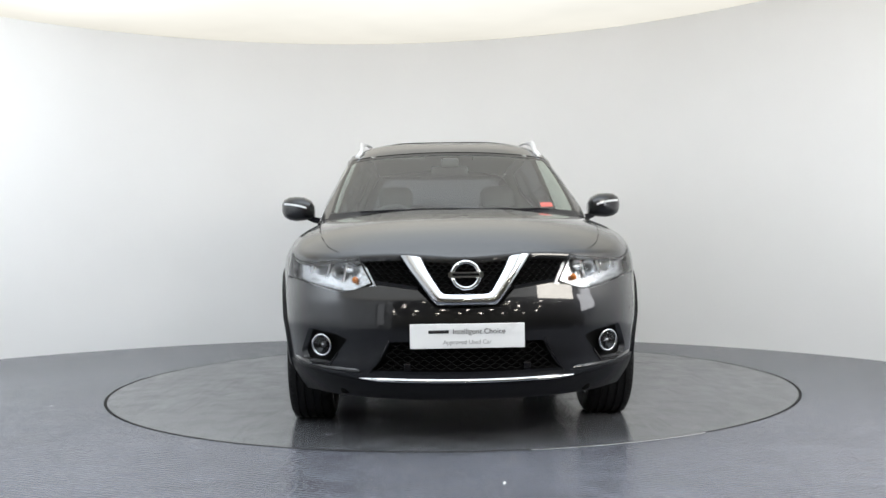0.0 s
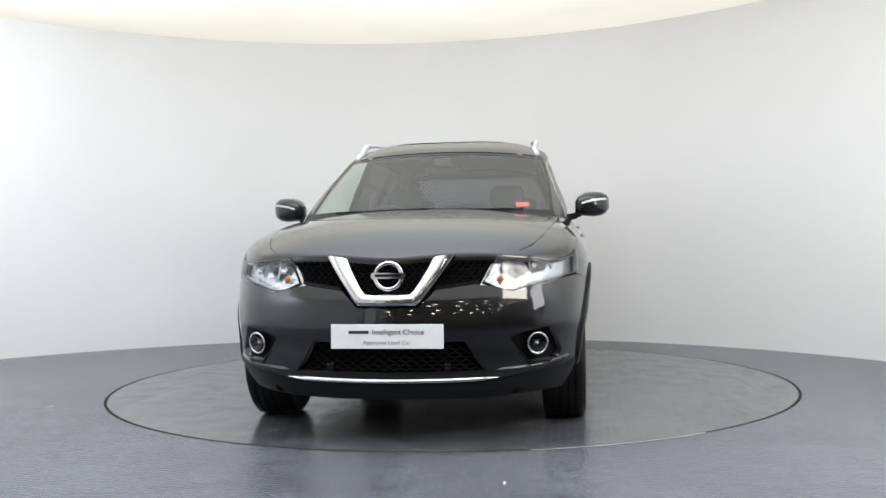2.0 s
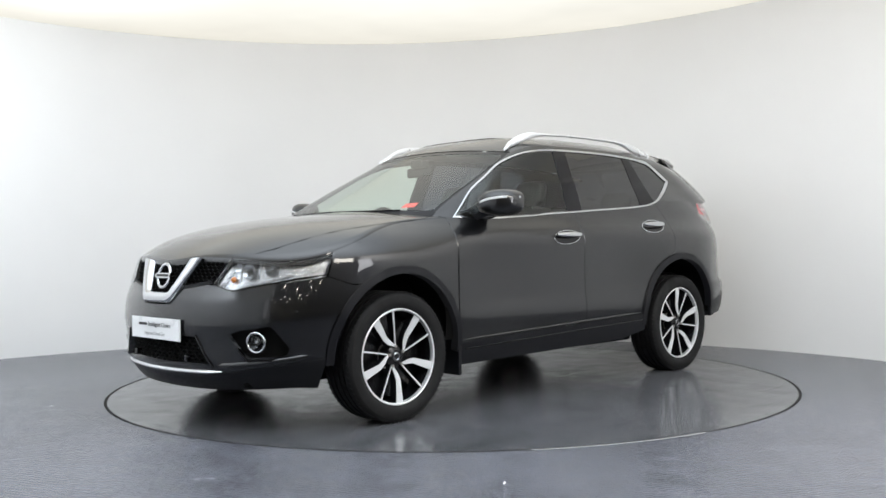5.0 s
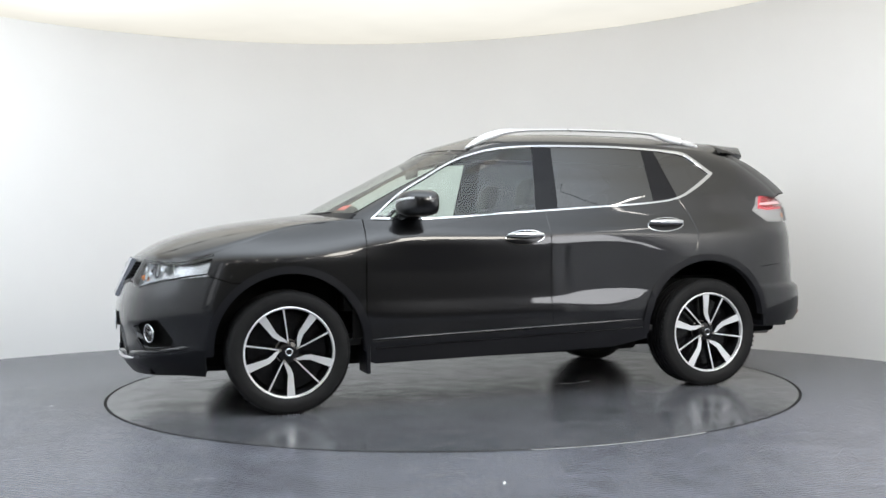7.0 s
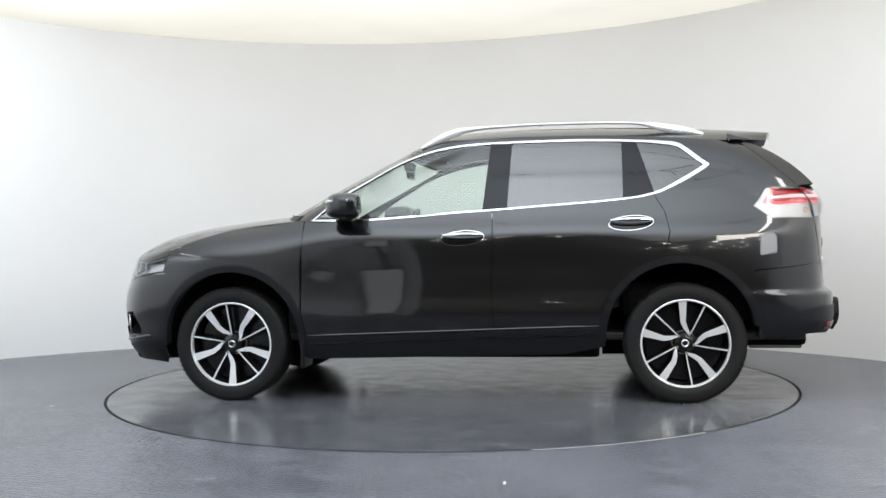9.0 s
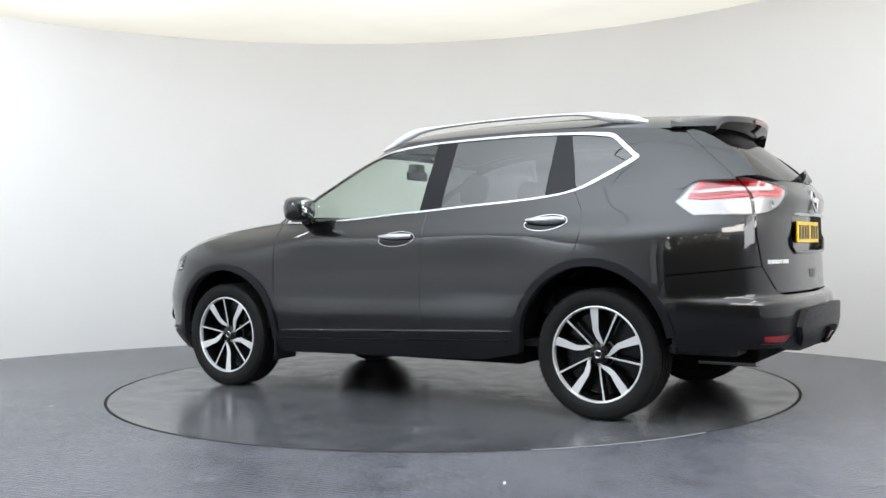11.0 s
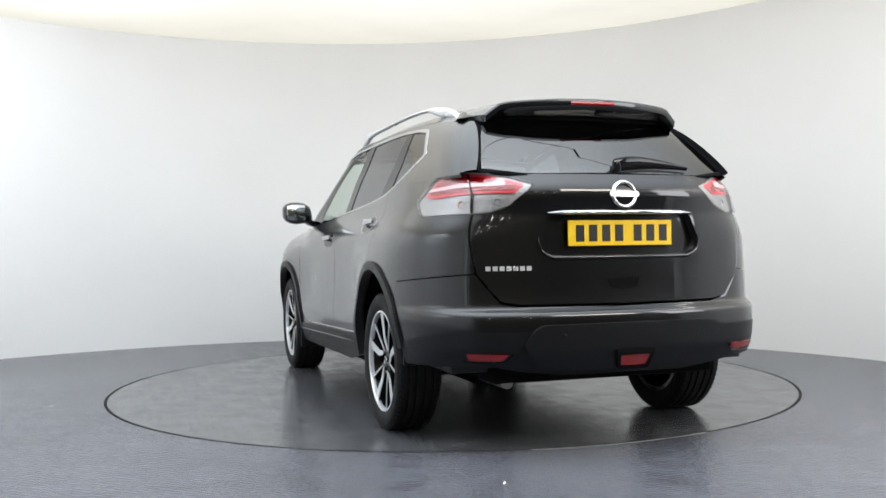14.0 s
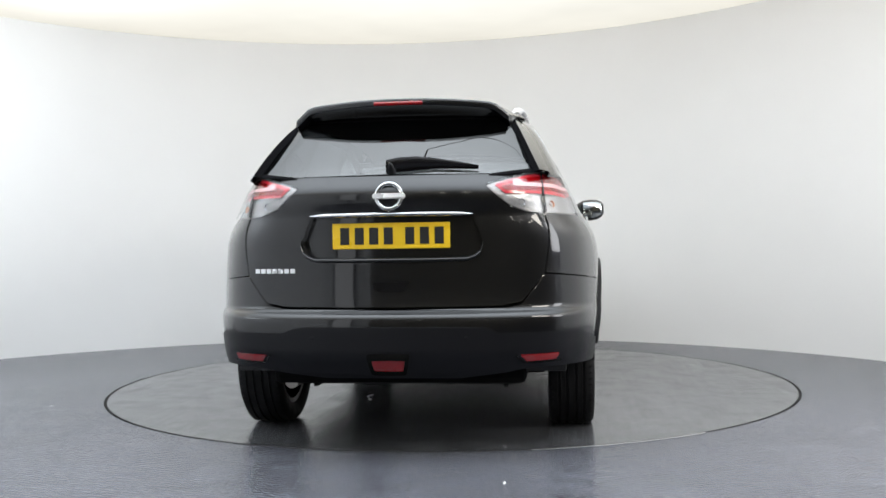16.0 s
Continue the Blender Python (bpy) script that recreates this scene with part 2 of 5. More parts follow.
def ceiling_cable():
    """A dark cable slung under the ceiling, which the car's glass mirrors."""
    bm = bmesh.new()
    rings = []
    for i in range(97):
        t = i / 96
        c = Vector((-4.2 + 7.0 * t, CABLE(-4.2 + 7.0 * t), HEIGHT - 0.05))
        rings.append([bm.verts.new(c + Vector((0, .005 * math.cos(a), .005 * math.sin(a)))) for a in [math.tau * k / 8 for k in range(8)]])
    for p, q in zip(rings, rings[1:]):
        for k in range(8):
            bm.faces.new((p[k], p[(k + 1) % 8], q[(k + 1) % 8], q[k]))
    tagged(link_mesh("cable", bm, BLACK_VOID, smooth=True), "thin black cable slung under the luminous ceiling", "cable", kind="structure")


studio()
hall_lamps()
softboxes()
ceiling_cable()

bm = bmesh.new()
disc(bm, TABLE_R - 0.006, 0.0, 128)
ret = bmesh.ops.extrude_face_region(bm, geom=bm.faces[:])
for v in ret["geom"]:
    if isinstance(v, bmesh.types.BMVert):
        v.co.z = -0.015
bmesh.ops.recalc_face_normals(bm, faces=bm.faces[:])
turntable = tagged(new("turntable"), "round grey worn turntable flush with the floor", "turntable")
part("deck", bm, DISC, turntable)
bm = bmesh.new()
disc(bm, TABLE_R - 0.0061, 0.0012, 128, (0, 0), TABLE_R - 0.013)
part("edge_strip", bm, RING, turntable, "dark rubber edge strip")

bm = bmesh.new()
for i in range(24):
    a0, a1 = radians(-81 + i), radians(-80 + i)
    ring = [bm.verts.new((r * math.cos(a), r * math.sin(a), 0.003)) for r, a in ((TABLE_R + 0.005, a0), (TABLE_R + 0.017, a0), (TABLE_R + 0.017, a1), (TABLE_R + 0.005, a1))]
    bm.faces.new(ring)
bmesh.ops.remove_doubles(bm, verts=bm.verts[:], dist=1e-5)
tagged(link_mesh("trim", bm, simple("pale_floor_trim", (0.42, 0.42, 0.42), 0.4)), "pale worn metal trim beside the turntable", "trim", kind="structure")
PAPER = simple("white_paper", (0.8, 0.8, 0.8), 0.8)
for x, y, turn, size in ((-2.386, -0.881, 20, 0.013), (0.199, -2.815, 60, 0.006)):
    bm = bmesh.new()
    rows = [[bm.verts.new((size * (i - 1.5) * 0.7, size * (j - 1) * 0.6, 0.001 + 0.004 * ((i * 7 + j * 3) % 3))) for j in range(3)] for i in range(4)]
    for p, q in zip(rows, rows[1:]):
        for k in range(2):
            bm.faces.new((p[k], q[k], q[k + 1], p[k + 1]))
    scrap = tagged(link_mesh("paper_scrap", bm, PAPER), "tiny crumpled white paper scrap on the floor", "litter", "paper scraps on the floor")
    scrap.matrix_basis = pose(x, y, 0.0005, 0, 0, turn)
bm = bmesh.new()
prev = None
for i in range(9):
    t = i / 8
    c, w = (-0.62 - 0.22 * t, 0.425 + 0.02 * math.sin(5 * t)), 0.006 + 0.004 * math.sin(9 * t)
    pair = [bm.verts.new((c[0], c[1] + k * w, 0.0015)) for k in (-1, 1)]
    if prev:
        bm.faces.new((prev[0], pair[0], pair[1], prev[1]))
    prev = pair
part("scuff", bm, simple("pale_scuff_mark", (0.4, 0.4, 0.39), 0.5), turntable, "pale scuff mark")

# ---- the car's form: x forward, y to its left, z up, from the middle of the wheelbase ----


def pchip(xs, ys):
    """A smooth curve through the points that never overshoots."""
    xs, ys = np.array(xs, float), np.array(ys, float)
    h, d = np.diff(xs), np.diff(ys) / np.diff(xs)
    m = np.zeros(len(xs))
    for i in range(1, len(xs) - 1):
        if d[i - 1] * d[i] > 0:
            a, b = 2 * h[i] + h[i - 1], h[i] + 2 * h[i - 1]
            m[i] = (a + b) / (a / d[i - 1] + b / d[i])
    m[0], m[-1] = d[0], d[-1]

    def curve(x):
        x = min(max(x, xs[0]), xs[-1])
        i = min(max(int(np.searchsorted(xs, x)) - 1, 0), len(h) - 1)
        t = (x - xs[i]) / h[i]
        return float((1 + 2 * t) * (1 - t) ** 2 * ys[i] + t * (1 - t) ** 2 * h[i] * m[i] + t * t * (3 - 2 * t) * ys[i + 1] + t * t * (t - 1) * h[i] * m[i + 1])
    return curve


def smooth(a, b, x):
    t = min(max((x - a) / (b - a), 0.0), 1.0)
    return t * t * (3 - 2 * t)


WIDTH = pchip((0.15, 0.22, 0.3, 0.4, 0.5, 0.6, 0.7, 0.8, 0.9, 0.96, 1.02, 1.06, 1.1, 1.2, 1.3, 1.385, 1.5, 1.56, 1.62),
              (0.905, 0.935, 0.965, 0.98, 0.99, 1.0, 1.0, 0.997, 0.991, 0.984, 0.961, 0.936, 0.914, 0.872, 0.83, 0.787, 0.732, 0.70, 0.65))
NOSE = pchip((0.15, 0.2, 0.25, 0.3, 0.36, 0.45, 0.55, 0.65, 0.72, 0.8, 0.87, 0.95), (-0.17, -0.105, -0.06, -0.03, -0.01, -0.01, 0.0, -0.012, -0.035, -0.065, -0.09, -0.14))
TAIL = pchip((0.2, 0.27, 0.33, 0.4, 0.47, 0.55, 0.61, 0.632, 0.652, 0.8, 0.95, 1.05, 1.15, 1.24, 1.3), (0.3, 0.17, 0.08, 0.03, 0.0, 0.0, 0.003, 0.018, 0.052, 0.06, 0.062, 0.06, 0.045, 0.09, 0.13))
PLAN = [(2.280, 0), (2.274, .15), (2.254, .32), (2.218, .475), (2.15, .625), (2.035, .762), (1.87, .858), (1.66, .907), (1.42, .921), (1.1, .908), (.7, .898),
        (.2, .898), (-.3, .898), (-.8, .905), (-1.2, .918), (-1.5, .924), (-1.75, .912), (-1.95, .872), (-2.1, .80), (-2.205, .688), (-2.262, .54), (-2.295, .36), (-2.308, .18), (-2.312, 0)]
UP_FRONT = pchip((1.02, 1.10, 1.14, 1.25, 1.35, 1.45, 1.545, 1.62), (1.27, 1.165, 1.105, 0.905, 0.71, 0.515, 0.33, 0.19))
UP_PILLAR = pchip((1.02, 1.10, 1.2, 1.3, 1.4, 1.52, 1.62), (0.812, 0.794, 0.778, 0.759, 0.733, 0.688, 0.628))
UP_TAIL = pchip((1.02, 1.15, 1.235, 1.35, 1.47, 1.56, 1.62), (-2.275, -2.262, -2.215, -2.10, -1.965, -1.86, -1.78))
UP_CORNER = pchip((1.02, 1.1, 1.26, 1.36, 1.46, 1.5, 1.55, 1.62), (0.80, 0.775, 0.705, 0.665, 0.61, 0.58, 0.525, 0.44))


def spline_matrix(knots):
    """Second derivatives of a natural cubic spline through values on these knots, as a matrix."""
    n, h = len(knots), np.diff(knots)
    a, b = np.eye(n), np.zeros((n, n))
    for i in range(1, n - 1):
        a[i, i - 1:i + 2] = h[i - 1] / 6, (h[i - 1] + h[i]) / 3, h[i] / 6
        b[i, i - 1:i + 2] = 1 / h[i - 1], -1 / h[i - 1] - 1 / h[i], 1 / h[i]
    return np.linalg.solve(a, b)


class Shell:
    """A skin whose level outlines pass through control points; u is the way along the outline from the middle of the front."""

    def __init__(self, level, reference):
        self.level, self.cache = level, {}
        c = self.full(level(reference))
        self.knots = np.concatenate([[0], np.cumsum(np.hypot(*np.diff(c, axis=0).T))])
        self.pad = (len(c) - len(level(reference))) // 2
        self.knots -= self.knots[self.pad]
        self.matrix = spline_matrix(self.knots)
        self.end = float(self.knots[-1 - self.pad])

    def full(self, c):
        """The half outline with a few mirrored points past both ends, so that it is smooth in the middle."""
        c = np.array(c, float)
        flip = c * (1, -1)
        return np.concatenate([flip[3:0:-1], c, flip[-2:-5:-1]])

    def controls(self, z):
        key = round(z, 4)
        if key not in self.cache:
            c = self.full(self.level(key))
            self.cache[key] = (c, self.matrix @ c)
        return self.cache[key]

    def flat(self, u, z):
        c, m = self.controls(z)
        s = abs(u)
        k = self.knots
        i = min(max(int(np.searchsorted(k, s)) - 1, 0), len(k) - 2)
        h = k[i + 1] - k[i]
        a, b = (k[i + 1] - s) / h, (s - k[i]) / h
        p = a * c[i] + b * c[i + 1] + ((a ** 3 - a) * m[i] + (b ** 3 - b) * m[i + 1]) * h * h / 6
        return float(p[0]), float(p[1]) * (1 if u >= 0 else -1)

    def grid(self, z0, z1, dz=0.005, du=0.008):
        """Places and normals on a fine grid, for quick lookups."""
        self.z0, self.dz = z0, dz
        zs = np.arange(z0, z1 + dz / 2, dz)
        us = np.linspace(0, self.end, int(self.end / du) + 1)
        self.du = us[1] - us[0]
        k = self.knots
        i = np.clip(np.searchsorted(k, us) - 1, 0, len(k) - 2)
        h = k[i + 1] - k[i]
        a, b = ((k[i + 1] - us) / h)[:, None], ((us - k[i]) / h)[:, None]
        h = h[:, None]
        p = np.empty((len(zs), len(us), 3))
        for row, z in enumerate(zs):
            c, m = self.controls(z)
            p[row, :, :2] = a * c[i] + b * c[i + 1] + ((a ** 3 - a) * m[i] + (b ** 3 - b) * m[i + 1]) * h * h / 6
            p[row, :, 2] = z
        p[:, 0, 1] = p[:, -1, 1] = 0
        wide = np.concatenate([p[:, 1:2] * (1, -1, 1), p, p[:, -2:-1] * (1, -1, 1)], 1)
        n = np.cross(wide[:, 2:] - wide[:, :-2], np.gradient(p, axis=0))
        self.places, self.normals = p, n / np.linalg.norm(n, axis=-1, keepdims=True)
        return self

    def pick(self, data, u, z):
        i, j = (z - self.z0) / self.dz, abs(u) / self.du
        i, j = min(max(i, 0), data.shape[0] - 1.001), min(max(j, 0), data.shape[1] - 1.001)
        i0, j0 = int(i), int(j)
        fi, fj = i - i0, j - j0
        v = (data[i0, j0] * (1 - fj) + data[i0, j0 + 1] * fj) * (1 - fi) + (data[i0 + 1, j0] * (1 - fj) + data[i0 + 1, j0 + 1] * fj) * fi
        return Vector((v[0], v[1] if u >= 0 else -v[1], v[2]))

    def at(self, u, z):
        return self.pick(self.places, u, z)

    def normal(self, u, z):
        return self.pick(self.normals, u, z).normalized()

    def table(self, z):
        """Places along the level outline at z, with their u."""
        i = min(max((z - self.z0) / self.dz, 0), self.places.shape[0] - 1.001)
        k = int(i)
        p = self.places[k] * (1 - (i - k)) + self.places[k + 1] * (i - k)
        return np.linspace(0, self.end, len(p)), p

    def side(self, x, z):
        us, p = self.table(z)
        n = len(us)
        keep = slice(n // 10, n - n // 10)
        return float(np.interp(-x, -p[keep, 0], us[keep]))

    def front(self, y, z):
        us, p = self.table(z)
        n = int(np.argmax(p[:int(len(us) * 0.4), 1])) or 1
        return math.copysign(float(np.interp(abs(y), p[:n, 1], us[:n])), y)

    def rear(self, y, z):
        us, p = self.table(z)
        m = int(len(us) * 0.6)
        n = m + int(np.argmax(p[m:, 1]))
        return math.copysign(float(np.interp(abs(y), p[n:, 1][::-1], us[n:][::-1])), y)


HOOD = pchip((0.8, 0.95, 1.08, 1.24, 1.42, 1.61, 1.79, 1.95, 2.08, 2.15, 2.2, 2.3), (1.155, 1.15, 1.142, 1.127, 1.108, 1.084, 1.052, 1.008, 0.95, 0.905, 0.86, 0.72))


def hood_height(x, y):
    return HOOD(min(x + 0.17 * (abs(y) / 0.735) ** 3.5, 2.3)) - 0.042 * (abs(y) / 0.72) ** 2.4


SCULPT_DOOR = pchip((.2, .42, .50, .62, .76, .90, .97, 1.03, 1.10, 1.3), (0, .004, .010, -.010, -.013, -.003, .004, .003, 0, 0))
SCULPT_ARCH = pchip((.2, .5, .75, .87, .98, 1.1, 1.3), (0, .004, .010, .012, .004, -.002, 0))


def sculpt(x, z):
    """Hollow doors between the swelling wings, with a shoulder crease that rises towards the tail."""
    rise = z - 0.028 * (0.3 - x) if z > 0.6 else z
    door = smooth(1.25, .75, x) * smooth(-1.25, -.75, x)
    return SCULPT_DOOR(rise) * door + SCULPT_ARCH(z) * (1 - door) * smooth(2.0, 1.5, abs(x))


def lower_level(z):
    w, nose, tail = WIDTH(z), NOSE(z), TAIL(z)
    pts = []
    for x, y in PLAN:
        s, r = smooth(1.2, 2.15, x), smooth(1.2, 2.15, -x)
        roll = smooth(0.75, 1.35, x) * max(0.0, (z - 0.84) / 0.2) ** 2.0 * 0.095
        slim = smooth(0.9, 2.0, -x) * smooth(0.95, 1.3, z) * 0.03
        chin = 0.05 * smooth(1.5, 2.1, x) * smooth(0.4, 0.2, z)
        pts.append((x + nose * s + tail * r, y * (w - roll - slim - chin + sculpt(x, z))))
    return pts


def upper_level(z):
    f, a, t, c = UP_FRONT(z), UP_PILLAR(z), UP_TAIL(z), UP_CORNER(z)
    w = WIDTH(z)
    pts = [(f, 0), (f - .015, .3 * a), (f - .06, .6 * a), (f - .13, .82 * a), (f - .24, .965 * a)]
    x0, x1 = f - .5, t + .5
    y0, y1 = a + (0.9 * w - a) * 0.62, c + (0.9 * w - c) * 0.62
    for k in range(9):
        s = k / 8
        x = x0 + (x1 - x0) * s
        y = 0.9 * w - (0.9 * w - y0) * max(0, 1 - s / 0.3) ** 2 - (0.9 * w - y1) * max(0, (s - 0.45) / 0.55) ** 2
        beside = BODY.flat(BODY.side(x, min(z, 1.3)), min(z, 1.3))[1]
        y = beside + (y - beside) * smooth(1.19, 1.37, z)
        pts.append((x, y))
    pts += [(t + .26, c + (y1 - c) * 0.42), (t + .12, c * .93), (t + .05, c * .72), (t + .015, c * .38), (t, 0)]
    return pts


BODY = Shell(lower_level, 0.6).grid(0.14, 1.33)
CABIN = Shell(upper_level, 1.3).grid(1.0, 1.64)


def inside(p, poly):
    hit, j = False, len(poly) - 1
    for i in range(len(poly)):
        (x0, y0), (x1, y1) = poly[i], poly[j]
        if (y0 > p[1]) != (y1 > p[1]) and p[0] < (x1 - x0) * (p[1] - y0) / (y1 - y0) + x0:
            hit = not hit
        j = i
    return hit


def dense(poly, step):
    out = []
    for i, a in enumerate(poly):
        b = poly[(i + 1) % len(poly)]
        n = max(1, int(math.dist(a, b) / step))
        out += [(a[0] + (b[0] - a[0]) * k / n, a[1] + (b[1] - a[1]) * k / n) for k in range(n)]
    return out


def rounded(poly, r, steps=4):
    """The polygon with its corners rounded off."""
    out = []
    for i, p in enumerate(poly):
        p, a, b = Vector(p), Vector(poly[i - 1]), Vector(poly[(i + 1) % len(poly)])
        ra, rb = min(r, (a - p).length * 0.45), min(r, (b - p).length * 0.45)
        s, e = p + (a - p).normalized() * ra, p + (b - p).normalized() * rb
        for k in range(steps + 1):
            t = k / steps
            q = s * (1 - t) ** 2 + p * 2 * t * (1 - t) + e * t * t
            out.append((q.x, q.y))
    return out


def inset(poly, d):
    """The polygon with its edges moved in by d."""
    area = sum(a[0] * b[1] - b[0] * a[1] for a, b in zip(poly, poly[1:] + poly[:1]))
    out = []
    for i, p in enumerate(poly):
        a, b = Vector(poly[i - 1]), Vector(poly[(i + 1) % len(poly)])
        p = Vector(p)
        e0, e1 = (p - a).normalized(), (b - p).normalized()
        n0, n1 = Vector((-e0.y, e0.x)), Vector((-e1.y, e1.x))
        m = n0 + n1
        m = m / max(0.4, m.dot(n0)) * (d if area > 0 else -d)
        out.append((p.x + m.x, p.y + m.y))
    return out


def clip(poly, a, b):
    """The part of the polygon on the left of the line from a to b."""
    side = lambda p: (b[0] - a[0]) * (p[1] - a[1]) - (b[1] - a[1]) * (p[0] - a[0])
    out = []
    for i, p in enumerate(poly):
        q = poly[(i + 1) % len(poly)]
        sp, sq = side(p), side(q)
        if sp >= 0:
            out.append(p)
        if sp * sq < 0:
            t = sp / (sp - sq)
            out.append((p[0] + (q[0] - p[0]) * t, p[1] + (q[1] - p[1]) * t))
    return out


def patch(name, shell, outer, material, parent, holes=(), lift=0.0, thick=0.012, step=0.04, label="", flip=False, dome=0.0):
    """A panel that follows the shell inside an outline of (u, z), with thickness; flip: on the car's right side. dome: swells it in the middle."""
    sign = -1 if flip else 1
    loops = [dense(outer, step)] + [dense(h, step) for h in holes]
    pts, edges = [], []
    for loop in loops:
        k = len(pts)
        pts += loop
        edges += [(k + i, k + (i + 1) % len(loop)) for i in range(len(loop))]
    border = np.array(pts)
    u0, u1, z0, z1 = border[:, 0].min(), border[:, 0].max(), border[:, 1].min(), border[:, 1].max()
    nu, nz = max(1, int((u1 - u0) / step)), max(1, int((z1 - z0) / step))
    for i in range(1, nu):
        for j in range(1, nz):
            p = (u0 + (u1 - u0) * i / nu, z0 + (z1 - z0) * j / nz)
            if np.min(np.hypot(*(border - p).T)) > step * 0.45 and inside(p, loops[0]) and not any(inside(p, h) for h in loops[1:]):
                pts.append(p)
    verts, _, faces, *_ = geometry.delaunay_2d_cdt([Vector(p) for p in pts], edges, [], 0, 1e-6)
    kept = []
    for f in faces:
        c = sum((verts[i] for i in f), Vector((0, 0))) / len(f)
        if inside(c, loops[0]) and not any(inside(c, h) for h in loops[1:]):
            kept.append(tuple(f))
    rim = {}
    for f in kept:
        for i in range(3):
            e = (f[i], f[(i + 1) % 3])
            if (e[1], e[0]) in rim:
                del rim[(e[1], e[0])]
            else:
                rim[e] = True
    places, normals = [], []
    for v in verts:
        n = shell.normal(v.x, v.y)
        up = lift
        if dome:
            up += dome * (1 - (1 - min(1.0, float(np.min(np.hypot(*(border - (v.x, v.y)).T))) / 0.05)) ** 2)
        p = shell.at(v.x, v.y) + n * up
        places.append(Vector((p.x, p.y * sign, p.z)))
        normals.append(Vector((n.x, n.y * sign, n.z)))
    wrong = sum((places[f[1]] - places[f[0]]).cross(places[f[2]] - places[f[0]]).dot(normals[f[0]]) for f in kept) < 0
    polys = [f[::-1] if wrong else f for f in kept]
    if thick:
        under = {}
        for e in rim:
            for i in e:
                if i not in under:
                    under[i] = len(places)
                    places.append(places[i] - normals[i] * thick)
                    normals.append(normals[i])
        for i, j in rim:
            q = (j, i, under[i], under[j])
            polys.append(q[::-1] if wrong else q)
    me = bpy.data.meshes.new(name)
    me.from_pydata([tuple(p) for p in places], [], polys)
    me.polygons.foreach_set("use_smooth", [True] * len(polys))
    me.update()
    if not dome:
        me.normals_split_custom_set_from_vertices([tuple(n) for n in normals])
    me.materials.append(material)
    ob = new(name, me)
    ob.parent = parent
    return tagged(ob, label)


def both(name, shell, outer, material, parent, **more):
    return [patch(name, shell, outer, material, parent, flip=f, **more) for f in (False, True)]


def side(points, shell=BODY):
    return [(shell.side(x, z), z) for x, z in points]


def front(points, shell=BODY):
    return [(shell.front(y, z), z) for y, z in points]


def rear(points, shell=BODY):
    return [(shell.rear(y, z), z) for y, z in points]


def whole(points, to):
    """A symmetrical outline from its left half, listed from the middle to the middle."""
    half = to(points)
    middle = BODY.end
    if to is rear:
        right = [(2 * middle - u, z) for u, z in half]
        return half + [p for p in right[::-1] if abs(p[0] - middle) > 1e-6]
    return half + [(-u, z) for u, z in half[::-1] if abs(u) > 1e-6]


class Past:
    """The shell seen with u running on past the middle of the rear."""

    def __init__(self, shell):
        self.shell = shell

    def turn(self, u):
        return u if u <= self.shell.end else -(2 * self.shell.end - u)

    def at(self, u, z):
        return self.shell.at(self.turn(u), z)

    def normal(self, u, z):
        return self.shell.normal(self.turn(u), z)


REAR_BODY, REAR_CABIN = Past(BODY), Past(CABIN)


def arc(cx, cz, r, a0, a1, n=24):
    return [(cx + r * math.cos(radians(a0 + (a1 - a0) * i / n)), cz + r * math.sin(radians(a0 + (a1 - a0) * i / n))) for i in range(n + 1)]


def hood_edge(u):
    z = 0.95
    for _ in range(60):
        p = BODY.at(u, z)
        z += 0.4 * (hood_height(p.x, p.y) - z)
    return z


def skin(name, rows, material, parent, label="", close=False):
    """A smooth sheet through rows of points."""
    bm = bmesh.new()
    vs = [[bm.verts.new(p) for p in row] for row in rows]
    for a, b in zip(vs, vs[1:]):
        n = len(a)
        for k in range(n if close else n - 1):
            try:
                bm.faces.new((a[k], a[(k + 1) % n], b[(k + 1) % n], b[k]))
            except ValueError:
                pass
    bmesh.ops.remove_doubles(bm, verts=bm.verts[:], dist=1e-5)
    bmesh.ops.recalc_face_normals(bm, faces=bm.faces[:])
    return part(name, bm, material, parent, label, True)


def loft(name, rings, material, parent, label=""):
    """A closed solid through rings of points, with both ends capped."""
    bm = bmesh.new()
    vs = [[bm.verts.new(p) for p in r] for r in rings]
    n = len(rings[0])
    for a, b in zip(vs, vs[1:]):
        for k in range(n):
            bm.faces.new((a[k], a[(k + 1) % n], b[(k + 1) % n], b[k]))
    bm.faces.new(vs[0][::-1])
    bm.faces.new(vs[-1])
    bmesh.ops.recalc_face_normals(bm, faces=bm.faces[:])
    ob = part(name, bm, material, parent, label, True)
    ob.data.set_sharp_from_angle(angle=radians(40))
    return ob


def block(name, dims, material, parent, label="", bevel=0.006, turn=None):
    """A box with rounded edges."""
    bm = bmesh.new()
    box(bm, *dims)
    if bevel:
        bmesh.ops.bevel(bm, geom=bm.edges[:], offset=bevel, segments=2, affect="EDGES", profile=0.5)
    if turn:
        bmesh.ops.transform(bm, matrix=turn, verts=bm.verts[:])
    bmesh.ops.recalc_face_normals(bm, faces=bm.faces[:])
    return part(name, bm, material, parent, label)


def lathe(profile, steps=64):
    """A body of revolution about the y axis, from (radius, y)."""
    bm = bmesh.new()
    vs = [[bm.verts.new((r * math.cos(math.tau * i / steps), y, r * math.sin(math.tau * i / steps))) for i in range(steps)] for r, y in profile]
    for a, b in zip(vs, vs[1:]):
        for k in range(steps):
            bm.faces.new((a[k], a[(k + 1) % steps], b[(k + 1) % steps], b[k]))
    bmesh.ops.recalc_face_normals(bm, faces=bm.faces[:])
    return bm


